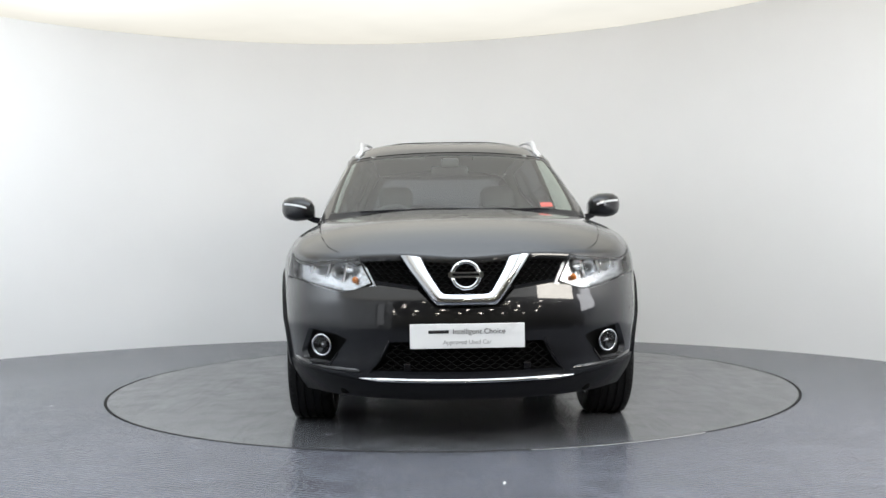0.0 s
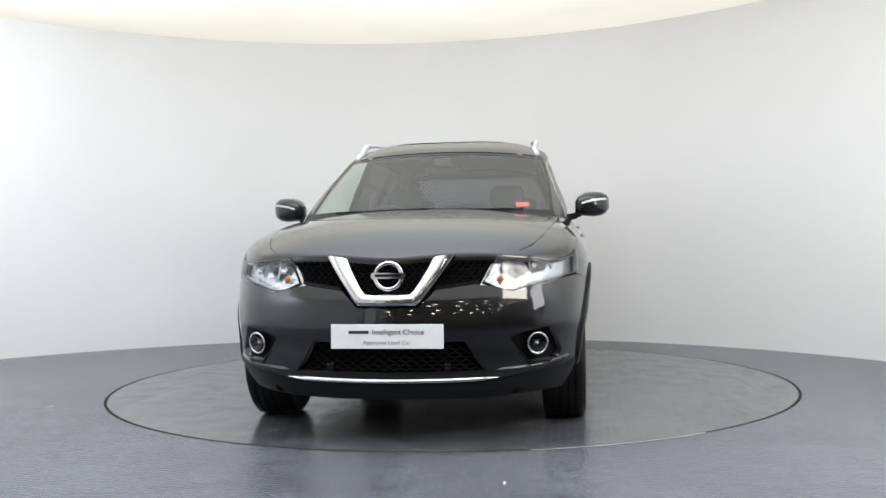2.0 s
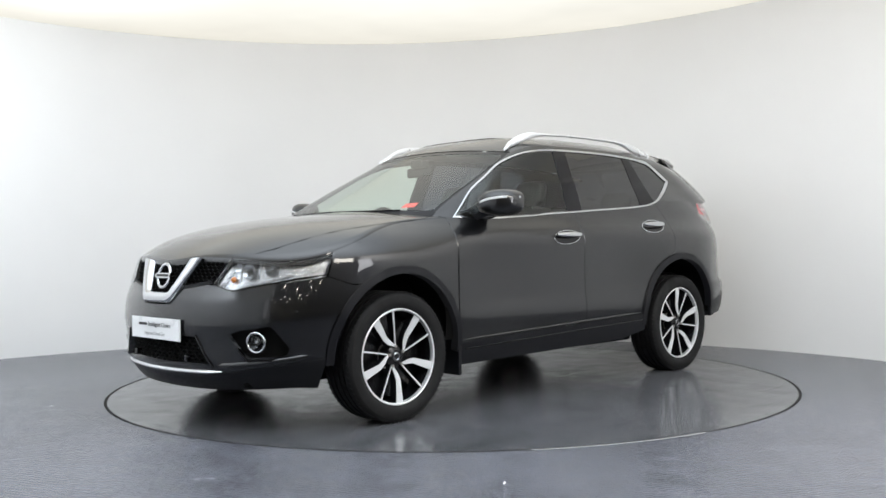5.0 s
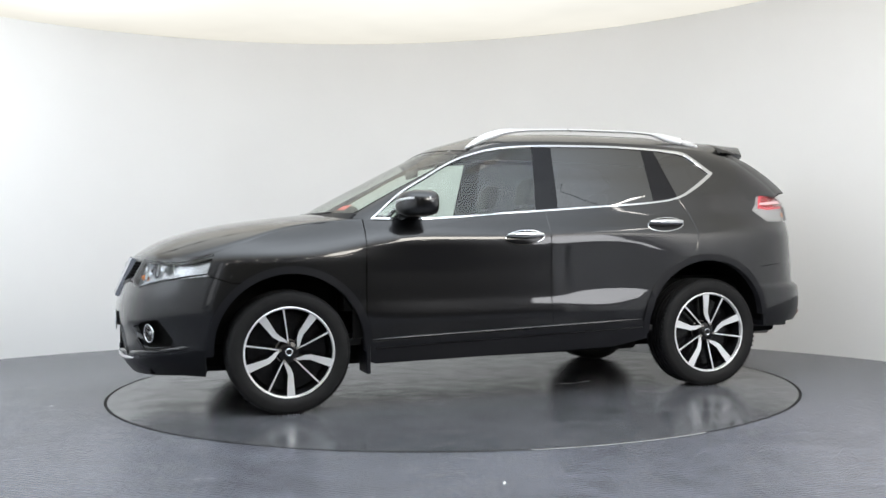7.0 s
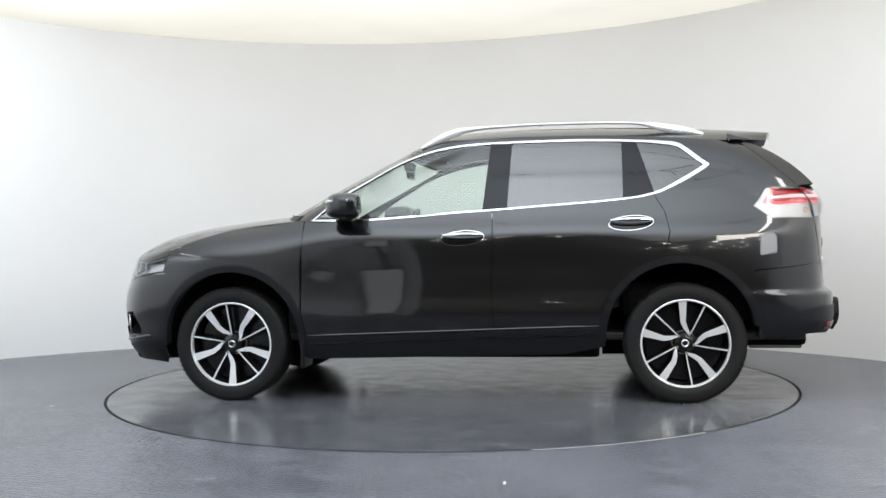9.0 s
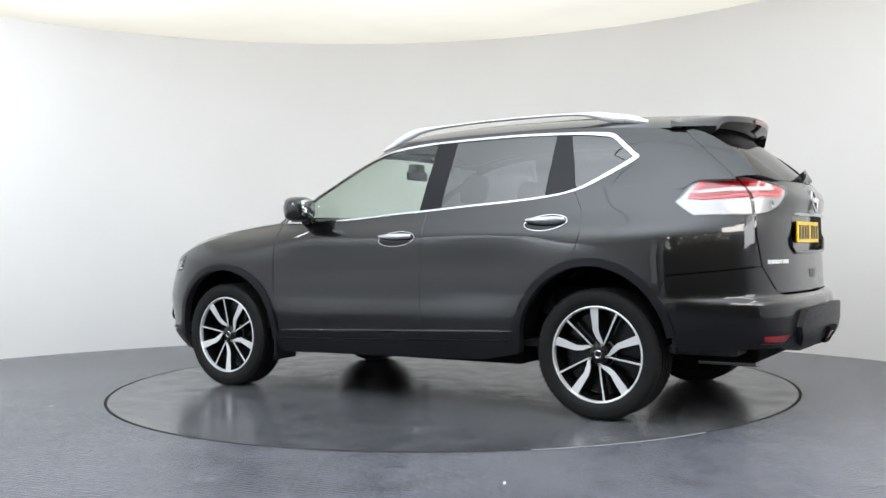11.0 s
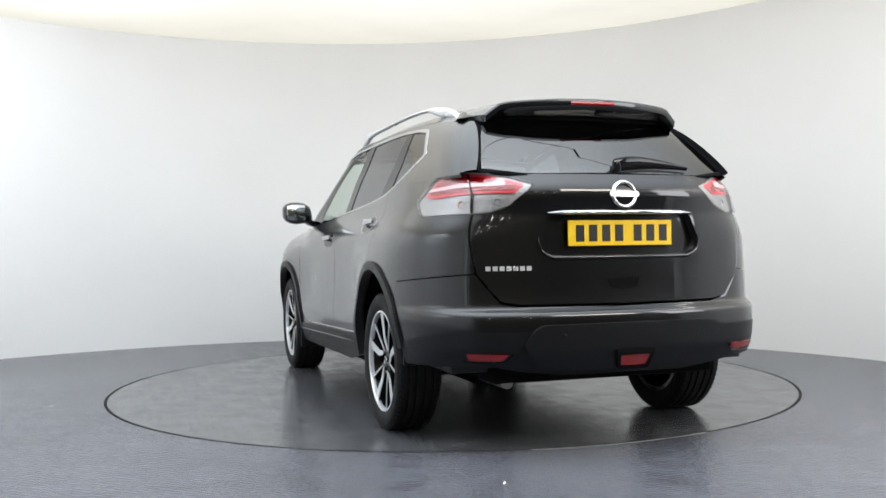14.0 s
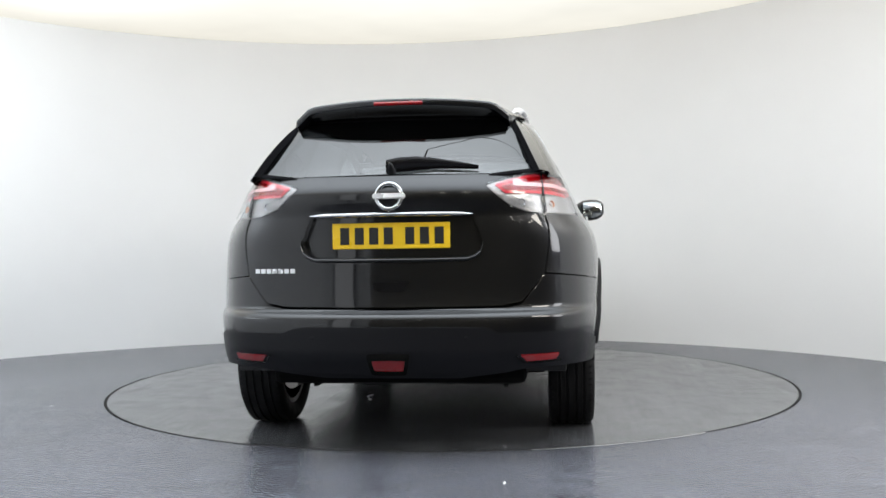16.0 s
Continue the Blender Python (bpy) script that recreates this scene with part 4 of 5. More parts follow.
def mesh_grille(name, outline, parent, z0, z1, rows, pitch, amplitude, lift):
    """Zigzag bars that form the mesh of a grille, within an outline."""
    bm = bmesh.new()
    for r in range(rows + 1):
        z = z0 + (z1 - z0) * r / rows
        us = np.arange(-0.62, 0.62, pitch / 2)
        prev = None
        for i, u in enumerate(us):
            zz = z + amplitude * (1 if (i + r) % 2 else -1)
            if not inside((u, zz), outline):
                prev = None
                continue
            p, n = BODY.at(u, zz), BODY.normal(u, zz)
            ring = [bm.verts.new(p + n * (lift + a) + Vector((0, 0, b))) for a, b in ((-0.012, 0.0035), (0, 0.0025), (0, -0.0025), (-0.012, -0.0035))]
            if prev:
                for k in range(4):
                    bm.faces.new((prev[k], prev[(k + 1) % 4], ring[(k + 1) % 4], ring[k]))
            prev = ring
    return tagged(part(name, bm, BLACK_VOID, parent, "black mesh of the grille"), kind="stuff")


def ball(name, centre, radii, material, parent, label=""):
    bm = bmesh.new()
    bmesh.ops.create_uvsphere(bm, u_segments=20, v_segments=12, radius=1, matrix=Matrix.Translation(centre) @ Matrix.Diagonal((*radii, 1)))
    return part(name, bm, material, parent, label, True)


def ring_bar(name, radius, tube, place, material, parent, label="", squash=1.0):
    """A torus in the y-z plane, placed by a matrix."""
    rows = []
    for i in range(40):
        a = math.tau * i / 40
        c = Vector((0, math.cos(a) * radius, math.sin(a) * radius))
        out = c.normalized()
        rows.append([place @ (c + out * tube * math.cos(b) + Vector((tube * squash * math.sin(b), 0, 0))) for b in [math.tau * k / 10 for k in range(10)]])
    return skin(name, rows + rows[:1], material, parent, label, close=True)


def cup(name, shell, u, z, radius, depth, material, parent, sign=1, label="", lift=0.0, tip=0.0):
    """A shallow bowl or dome that looks out of the shell."""
    p, n = shell.at(u, z), shell.normal(u, z)
    n = Vector((n.x, n.y * sign, n.z)) if sign < 0 else n
    p = Vector((p.x, p.y * sign, p.z))
    n = (n + Vector((tip, 0, 0))).normalized()
    m = Matrix.Translation(p + n * lift) @ n.to_track_quat("X", "Z").to_matrix().to_4x4()
    rows = [[m @ Vector((depth * (1 - (k / 6) ** 2), radius * k / 6 * math.cos(a), radius * k / 6 * math.sin(a))) for a in [math.tau * i / 24 for i in range(24)]] for k in range(7)]
    return skin(name, rows, material, parent, label, close=True), m


def front_details():
    # upper grille
    half = front([(0, .878), (.25, .882), (.492, .882), (.418, .752), (.226, .724), (.146, .646), (0, .642)])
    opening = half + [(-u, z) for u, z in half[::-1] if u > 1e-6]
    grille = patch("grille", BODY, inset(opening, -0.012), BLACK_VOID, car, lift=-0.05, thick=0, label="black grille between the headlamps")
    mesh_grille("grille_mesh", opening, grille, .655, .875, 13, .034, .0055, -0.012)
    outer_edge, inner_edge = [(0, .650), (.07, .650), (.135, .652), (.158, .672), (.21, .742), (.262, .815), (.306, .877)], [(0, .704), (.05, .704), (.098, .706), (.113, .716), (.145, .764), (.175, .814), (.203, .868)]
    rows = []
    for side_y in (-1, 1):
        for (y0, z0), (y1, z1) in (list(zip(outer_edge, inner_edge))[::-1] if side_y < 0 else list(zip(outer_edge, inner_edge))[1:]):
            row = []
            for t, up in ((-.02, -.03), (0, .008), (.06, .016), (.25, .022), (.5, .024), (.75, .020), (.92, .012), (1, .004), (1.02, -.03)):
                y, z = y0 + (y1 - y0) * t, z0 + (z1 - z0) * t
                u = BODY.front(y, z)
                row.append((BODY.at(u, z) + BODY.normal(u, z) * up) * 1.0)
                row[-1].y *= side_y
            rows.append(row)
    ob = skin("grille_vee", rows, CHROME, grille, "chrome vee around the badge")
    ob.data.set_sharp_from_angle(angle=radians(40))
    for f in (False, True):
        ribbon("grille_bar", BODY, front([(.225, .731), (.30, .742), (.40, .757), (.418, .762)]), BLACK_PLASTIC, grille, 0.014, 0.004, flip=f)
    # badge: a plain ring with a bar
    m = Matrix.Translation((2.222, 0, .789)) @ Matrix.Rotation(radians(-12), 4, "Y")
    badge = ring_bar("badge", 0.062, 0.010, m, CHROME, car, "chrome ring badge with a cross bar", 0.7)
    bm = bmesh.new()
    box(bm, -0.006, 0.012, -0.082, 0.082, -0.014, 0.014)
    bmesh.ops.bevel(bm, geom=bm.edges[:], offset=0.004, segments=2, affect="EDGES")
    bmesh.ops.transform(bm, matrix=m, verts=bm.verts[:])
    part("badge_bar", bm, CHROME, badge)
    bm = bmesh.new()
    box(bm, 0.0135, 0.0145, -0.062, 0.062, -0.006, 0.006)
    bmesh.ops.transform(bm, matrix=m, verts=bm.verts[:])
    part("badge_mark", bm, GLOSS_BLACK, badge)
    # lower grille
    intake = whole([(0, .487), (.355, .487), (.405, .40), (.45, .342), (0, .333)], front)
    mesh_grille("intake_mesh", inset(intake, 0.004), car, .340, .485, 8, .052, .0065, -0.014)
    for f in (False, True):
        edge = front([(.36, .492), (.408, .408), (.458, .343)])
        ribbon("intake_edge", BODY, edge, PAINT, car, 0.012, 0.008, flip=f)
        y = -0.275 if f else 0.275
        block("washer_cover", (2.225, 2.256, y - .018, y + .018, .355, .39), GLOSS_BLACK, car, bevel=0.006)
    # fog lamps in their dark pockets
    for f in (1, -1):
        fog = front([(.765, .56), (.60, .535), (.53, .50), (.58, .43), (.62, .37), (.80, .375), (.815, .43)])
        pocket = patch("fog_pocket", BODY, fog, BLACK_VOID, car, lift=-0.035, thick=0, flip=f < 0)
        u = BODY.front(.680, .466)
        lamp, m = cup("fog_lamp", BODY, u, .466, 0.046, -0.035, GLOSS_BLACK, pocket, f, "round fog lamp", 0.0, 0.5)
        ring_bar("ring", 0.049, 0.0055, m, CHROME, lamp)
        cup("lens", BODY, u, .466, 0.047, 0.008, LENS, lamp, f, "", 0.001, 0.5)
        cup("bulb", BODY, u, .466, 0.016, 0.02, LAMP_SILVER, lamp, f, "", -0.02, 0.5)
        ribbon("pocket_edge", BODY, front([(.80, .382), (.72, .377), (.64, .378), (.60, .432)]), GLOSS_BLACK, pocket, 0.012, 0.006, flip=f < 0)
    for f in (1, -1):
        pts = [(.45, .345), (.52, .350), (.60, .356), (.68, .364), (.75, .374), (.81, .388), (.845, .402)]
        round_bar("bumper_blade", BODY, [(BODY.front(y, z) * f, z) for y, z in pts], PAINT, car, 0.004, 0.016)
    # headlamps
    low = side([(1.748, .905), (1.765, .862), (1.79, .790)]) + front([(.80, .772), (.70, .747), (.60, .723), (.568, .717), (.52, .722), (.434, .756), (.470, .82), (.499, .880)])
    u0, u1 = BODY.front(.52, .89), BODY.side(1.775, .92)
    top = [(u, hood_edge(u) - 0.009) for u in np.linspace(u0, u1, 12)]
    outline = low + top
    for f in (False, True):
        lamp = patch("headlamp", BODY, inset(outline, -0.006), LAMP_SILVER, car, lift=-0.045, thick=0, flip=f, label="clear headlamp with silver reflectors")
        patch("bezel", BODY, outline, GLOSS_BLACK, lamp, holes=(inset(outline, 0.006),), lift=-0.003, thick=0.018, flip=f, step=0.03)
        s = -1 if f else 1
        for y, z, r, d, m in ((.69, .838, .042, -.03, LAMP_SILVER), (.60, .815, .040, -.03, LAMP_SILVER), (.545, .83, .026, -.02, LAMP_SILVER)):
            cup("reflector", BODY, BODY.front(y, z), z, r, d, m, lamp, s, "", -0.018, 0.6)
        for y, z, r in ((.69, .838, .02), (.60, .815, .018)):
            cup("projector", BODY, BODY.front(y, z), z, r, 0.012, GLOSS_BLACK if y < .65 else LENS, lamp, s, "", -0.03, 0.6)
        cup("indicator", BODY, BODY.front(.525, .778), .778, .016, 0.015, AMBER, lamp, s, "amber indicator bulb", -0.03, 0.4)
        for y in (.56, .645, .735):
            ribbon("rib", BODY, [(BODY.front(y + .02, .745 + (y - .5) * .25), .755 + (y - .5) * .25), (BODY.front(y, .87), .87)], SATIN, lamp, 0.005, -0.012, flip=f)
        ribbon("light_guide", BODY, front([(.79, .790), (.70, .763), (.60, .738), (.58, .733)]), LAMP_SILVER, lamp, 0.008, -0.006, "white daytime light guide", flip=f)
        ob = patch("lens", BODY, inset(outline, 0.002), LENS, lamp, lift=0.003, thick=0, flip=f)
        ob.visible_shadow = False
    # front number plate without a number
    plate = block("front_plate", (2.272, 2.282, -.262, .262, .458, .570), WHITE_PLATE, car, "white plastic show plate with black and grey words", bevel=0.002, turn=None)
    words("plate_words", "Intelligent Choice", plate, (2.2835, 0.053, .534), 0.034, INK, False)
    bm = bmesh.new()
    box(bm, 2.2825, 2.2835, -.178, -.084, .527, .541)
    part("plate_bar", bm, INK, plate)
    words("plate_words", "Approved Used Car", plate, (2.2835, 0, .486), 0.027, GREY_INK, False)
    for f in (1, -1):
        for y, z in ((.80, .61), (.50, .545)):
            cup("parking_sensor", BODY, BODY.front(y, z) if y < .7 else BODY.side(1.95, z), z, .009, .0015, PAINT, car, f, "", 0.002)
    # wipers at the foot of the windscreen
    for a, b in (((-.55, 1.118), (.02, 1.128)), ((.0, 1.122), (.56, 1.122))):
        us = np.linspace(CABIN.front(a[0], a[1]), CABIN.front(b[0], b[1]), 8)
        ribbon("wiper", CABIN, [(u, a[1] + (b[1] - a[1]) * i / 7 + 0.005) for i, u in enumerate(us)], BLACK_PLASTIC, car, 0.005, 0.012)
    patch("sticker", CABIN, [(CABIN.front(y, z), z) for y, z in ((.52, 1.155), (.595, 1.158), (.59, 1.185), (.515, 1.182))], STICKER, car, lift=-0.006, thick=0.001, label="small red paper sticker inside the windscreen")


def words(name, text, parent, place, size, material, back):
    """Flat lettering that faces forwards, or back, on the car."""
    data = bpy.data.curves.new(name, "FONT")
    data.body, data.size, data.align_x, data.align_y, data.extrude = text, size, "CENTER", "CENTER", 0.0004
    tmp = bpy.data.objects.new(name, data)
    scene.collection.objects.link(tmp)
    bpy.context.view_layer.update()
    me = bpy.data.meshes.new_from_object(tmp.evaluated_get(bpy.context.evaluated_depsgraph_get()))
    bpy.data.objects.remove(tmp)
    bpy.data.curves.remove(data)
    turn = Matrix.Rotation(radians(-90 if back else 90), 4, "Z") @ Matrix.Rotation(radians(90), 4, "X")
    me.transform(Matrix.Translation(place) @ turn)
    me.materials.clear()
    me.materials.append(material)
    ob = new(name, me)
    ob.parent = parent
    return ob


# ---- rear lamps, plate and trim ----


def rear_details():
    tail = rear([(.425, 1.19), (.525, 1.10), (.60, 1.073), (.66, 1.068)]) + side([(-1.86, 1.064), (-1.80, 1.098), (-1.760, 1.134), (-1.81, 1.20), (-1.858, 1.256)]) + rear([(.655, 1.262), (.60, 1.252)])
    red = rear([(.458, 1.192), (.505, 1.150), (.60, 1.152), (.70, 1.150)]) + side([(-1.90, 1.140), (-1.815, 1.150), (-1.845, 1.205), (-1.872, 1.240)]) + rear([(.655, 1.246), (.60, 1.238)])
    stripe = rear([(.535, 1.185), (.57, 1.182), (.70, 1.180)]) + side([(-1.90, 1.172), (-1.835, 1.172), (-1.84, 1.182), (-1.90, 1.186)]) + rear([(.70, 1.196), (.585, 1.197), (.555, 1.215), (.535, 1.211)])
    for f in (False, True):
        lamp = patch("tail_lamp", BODY, tail, CLEAR_LAMP, car, lift=-0.004, thick=0.03, flip=f, label="red and clear rear lamp")
        patch("red_lens", BODY, rounded(red, 0.008), RED_PALE, lamp, lift=0.002, thick=0.006, flip=f)
        patch("red_core", BODY, rounded(inset(red, 0.014), 0.008), RED_LENS, lamp, lift=0.004, thick=0.006, flip=f)
        patch("light_stripe", BODY, stripe, STRIPE_PINK, lamp, lift=0.007, thick=0.004, flip=f)
        for y, z in ((.575, 1.112), (.705, 1.106)):
            cup("reflector", BODY, BODY.rear(y, z), z, .016, -.012, LAMP_SILVER if y < .66 else AMBER, lamp, -1 if f else 1, "", 0.0)
        split = rear([(.650, 1.240), (.655, 1.240), (.676, 1.068), (.670, 1.068)])
        patch("lamp_joint", BODY, split, GLOSS_BLACK, lamp, lift=0.009, thick=0.012, flip=f)
        ob = patch("lens", BODY, inset(tail, -0.001), LENS, lamp, lift=0.011, thick=0, flip=f)
        ob.visible_shadow = False
        refl = rear([(.725, .456), (.56, .454), (.585, .426), (.71, .430)])
        patch("rear_reflector", BODY, rounded(refl, 0.006), RED_LENS, car, lift=0.008, thick=0.006, flip=f, label="red rear reflector")
        ribbon("reflector_edge", BODY, rear([(.73, .424), (.64, .420), (.57, .424), (.545, .452)]), GLOSS_BLACK, car, 0.006, 0.010, flip=f)
    half = rear([(0, .452), (.072, .451), (.062, .412), (0, .410)])
    fog = half + [(2 * BODY.end - u, z) for u, z in half[::-1] if u < BODY.end - 1e-6]
    patch("fog_lamp_frame", REAR_BODY, rounded(inset(fog, -0.016), 0.010), BLACK_VOID, car, holes=(inset(fog, -0.001),), lift=0.050, thick=0.02)
    patch("rear_fog_lamp", REAR_BODY, rounded(fog, 0.006), RED_LENS, car, lift=0.045, thick=0.012, label="red rear fog lamp", step=0.015)
    for side_y in (1, -1):
        for y, z, lift in ((.745, .565, .002), (.33, .533, .036)):
            cup("parking_sensor", BODY, BODY.rear(y, z), z, .009, .0015, PAINT if y > .5 else BLACK_PLASTIC, car, side_y, "", lift)
    # plate: yellow, with plain bars for its characters
    plate = block("rear_plate", (-2.236, -2.226, -.262, .262, .916, 1.030), YELLOW, car, "yellow number plate with black bars", bevel=0.003)
    for i, y in enumerate((.205, .14, .075, .01, -.085, -.15, -.215)):
        bm = bmesh.new()
        box(bm, -2.2385, -2.2362, y - .020, y + .020, .936, 1.010)
        part("plate_bar", bm, INK, plate)
    # bars in place of the model's lettering
    for i in range(7):
        y = .632 - .029 * i
        patch("name_bar", BODY, [(BODY.rear(y, z), z) for y, z in ((y, .832), (y - .021, .832), (y - .021, .812), (y, .812))], SATIN, car, lift=0.004, thick=0.004)
    m = Matrix.Translation((-2.268, 0, 1.145)) @ Matrix.Rotation(radians(8), 4, "Y")
    badge = ring_bar("rear_badge", 0.056, 0.009, m, CHROME, car, "chrome ring badge with a cross bar", 0.7)
    bm = bmesh.new()
    box(bm, -0.011, 0.004, -0.072, 0.072, -0.012, 0.012)
    bmesh.ops.bevel(bm, geom=bm.edges[:], offset=0.004, segments=2, affect="EDGES")
    bmesh.ops.transform(bm, matrix=m, verts=bm.verts[:])
    part("badge_bar", bm, SATIN, badge)
    # rear wiper
    rows = []
    for (y, z), w, out in zip([(.02, 1.264), (-.04, 1.270), (-.11, 1.276), (-.2, 1.276), (-.3, 1.270), (-.385, 1.262)], (.046, .050, .046, .036, .022, .010), (.040, .048, .044, .036, .028, .022)):
        u = CABIN.rear(y, z)
        n, p = CABIN.normal(u, z), CABIN.at(u, z)
        rows.append([p + n * (out * k) + Vector((0, 0, w * q)) for k, q in ((.3, .5), (.85, .42), (1, .1), (1, -.2), (.85, -.5), (.3, -.5))])
    arm = loft("rear_wiper", rows, GLOSS_BLACK, car, "black rear wiper at rest")
    cup("wiper_pivot", CABIN, CABIN.rear(0, 1.262), 1.262, .026, .045, BLACK_PLASTIC, arm, -1, "", 0.0)


# ---- sides: cladding, handles, mirrors, rails ----


def side_details():
    for f in (False, True):
        s = -1 if f else 1
        for c, a0, a1 in ((ARCH_F, -3, 184), (ARCH_R, -4, 172)):
            outer = arc(*c, .462, a0, a1, 40)
            inner = arc(*c, .420, a1, a0, 40)
            patch("arch_trim", BODY, side(outer + inner), BLACK_PLASTIC, car, lift=0.013, thick=0.05, flip=f, step=0.03)
            rows = []
            for k in range(25):
                a = radians(2 + 176 * k / 24)
                rows.append([Vector((c[0] + .436 * math.cos(a), y * s, max(c[1] + .436 * math.sin(a), .2))) for y in (.48, .6, .7, .8, .875)])
            skin("arch_liner", rows, BLACK_VOID, car)
            block("arch_panel", (c[0] - .43, c[0] + .43, min(.46 * s, .48 * s), max(.46 * s, .48 * s), .24, c[1] + .43), BLACK_VOID, car, "", 0)
        sill = [(.900, SILL(.9)), (.4, SILL(.4)), (0, SILL(0)), (-.5, SILL(-.5)), (-.885, SILL(-.885)), (-.90, .33), (-.66, .285), (0, .272), (.86, .258), (.915, .28)]
        patch("sill_trim", BODY, rounded(side(sill), 0.008), BLACK_PLASTIC, car, lift=0.010, thick=0.06, flip=f)
        ribbon("sill_bead", BODY, side([(x, SILL(x) - 0.035) for x in np.linspace(.86, -.86, 14)]), GLOSS_BLACK, car, 0.008, 0.016, flip=f)
        round_bar("door_crease", BODY, [(u * s, z) for u, z in side([(x, SILL(x) + 0.012) for x in np.linspace(.88, -.87, 14)])], PAINT, car, 0.006, 0.008)
        for x, z in ((-.075, .970), (-1.058, 1.043)):
            oval = [(x + .130 * math.cos(a), z + .044 * math.sin(a) + 0.008 * math.cos(a) * -1) for a in [math.tau * i / 28 for i in range(28)]]
            pocket = patch("handle_pocket", BODY, side(oval), GLOSS_BLACK, car, lift=0.0015, thick=0.004, step=0.02, flip=f)
            patch("pocket_rim", BODY, side(oval), CHROME, pocket, holes=(inset(side(oval), 0.003),), lift=0.003, thick=0.004, step=0.02, flip=f)
            rings = []
            for k in range(13):
                t = k / 12
                xx = x + .118 - .236 * t
                zz = z + .016
                p = BODY.at(BODY.side(xx, zz), zz)
                out = 0.012 + 0.024 * math.sin(math.pi * min(max(t, .04), .96)) ** 0.5
                h = 0.008 + 0.007 * math.sin(math.pi * t) ** 0.6 + 0.003 * t
                rings.append([Vector((xx, (p.y + out + 0.007 * math.cos(b)) * s, zz + h * math.sin(b))) for b in [math.tau * i / 12 for i in range(12)]])
            loft("door_handle", rings, CHROME, pocket, "chrome door handle")
        # door mirror
        rings = []
        for y, hx, hz, cx, cz in ((.860, .055, .036, .648, 1.150), (.880, .092, .058, .638, 1.163), (.92, .112, .072, .626, 1.170), (.97, .115, .077, .612, 1.170), (1.015, .103, .073, .600, 1.172), (1.048, .078, .058, .589, 1.174), (1.066, .044, .034, .582, 1.176)):
            ring = []
            for i in range(28):
                a = math.tau * i / 28
                ca, sa = math.cos(a), math.sin(a)
                q = 0.62
                dx = hx * math.copysign(abs(ca) ** q, ca)
                if dx < 0:
                    dx *= 0.88
                ring.append(Vector((cx + dx, y * s, cz + hz * math.copysign(abs(sa) ** q, sa))))
            rings.append(ring)
        mirror = loft("door_mirror", rings, PAINT, car, "door mirror with painted cap and bright indicator strip")
        strip = [[Vector((cx + .006, y * s, z)), Vector((cx + .008, y * s, z - .012)), Vector((cx - .02, y * s, z - .014))] for y, cx, z in ((.90, .730, 1.178), (.94, .735, 1.190), (.98, .724, 1.198), (1.015, .702, 1.203), (1.045, .665, 1.205), (1.062, .618, 1.206), (1.067, .565, 1.206))]
        skin("mirror_indicator", strip, WHITE_PLATE, mirror, "white indicator strip")
        glass = [[v - Vector((0.002, 0, 0)) for v in r[11:18]] for r in rings[2:6]]
        skin("mirror_glass", glass, MIRROR, mirror)
        foot = [[Vector((x + dx, y * s, z + dz)) for dx, dz in ((.05, .018), (-.05, .02), (-.045, -.02), (.04, -.02))] for x, y, z in ((.67, .80, 1.088), (.645, .86, 1.100), (.62, .90, 1.118))]
        loft("mirror_foot", foot, GLOSS_BLACK, mirror)
        # roof rail
        xs = (-1.52, -1.42, -1.30, -1.22, -1.12, -.9, -.6, -.3, -.06, -.02, .06, .14, .20)
        rail_z = pchip(xs, (1.584, 1.609, 1.628, 1.645, 1.660, 1.667, 1.669, 1.661, 1.640, 1.628, 1.603, 1.566, 1.534))
        rail_h = pchip(xs, (.012, .024, .026, .020, .0085, .0080, .0080, .0085, .020, .026, .027, .022, .008))
        rings = []
        for x in np.linspace(.20, -1.52, 60):
            ye = CABIN.at(CABIN.side(min(x, .14), EDGE(x)), EDGE(x)).y - .06
            rings.append([Vector((x, (ye + .016 * math.cos(b)) * s, rail_z(x) + rail_h(x) * math.sin(b))) for b in [math.tau * i / 12 for i in range(12)]])
        loft("roof_rail", rings, SATIN, car, "silver roof rail")
        # mudflaps
        for x0, z0, z1 in ((.905, .20, .40), (-1.775, .37, .47)):
            block("mudflap", (x0 - .012, x0 + .012, min(.70 * s, .895 * s), max(.70 * s, .895 * s), z0, z1), BLACK_PLASTIC, car, turn=None)
    # dark underside
    block("underbody", (-.87, .87, -.80, .80, .255, .36), BLACK_VOID, car, "black underside", 0.02)
    block("front_undertray", (.8, 2.10, -.60, .60, .225, .38), BLACK_VOID, car, "", 0.03)
    block("rear_undertray", (-2.1, -.8, -.58, .58, .30, .46), BLACK_VOID, car, "", 0.03)
    block("engine", (1.02, 2.02, -.66, .66, .38, .84), BLACK_VOID, car, "", 0.05)
    block("boot_floor", (-2.16, -1.0, -.70, .70, .46, .70), BLACK_VOID, car, "", 0.05)
    bm = bmesh.new()
    bmesh.ops.create_cone(bm, cap_ends=True, segments=20, radius1=.032, radius2=.032, depth=.3, matrix=Matrix.Translation((-1.93, .50, .31)) @ Matrix.Rotation(radians(90), 4, "Y"))
    part("exhaust_pipe", bm, DISC_STEEL, car)
    for x in (1.354, -1.354):
        bm = bmesh.new()
        bmesh.ops.create_cone(bm, cap_ends=True, segments=16, radius1=.045, radius2=.045, depth=1.3, matrix=Matrix.Translation((x, 0, .30)) @ Matrix.Rotation(radians(90), 4, "X"))
        part("axle", bm, BLACK_VOID, car)


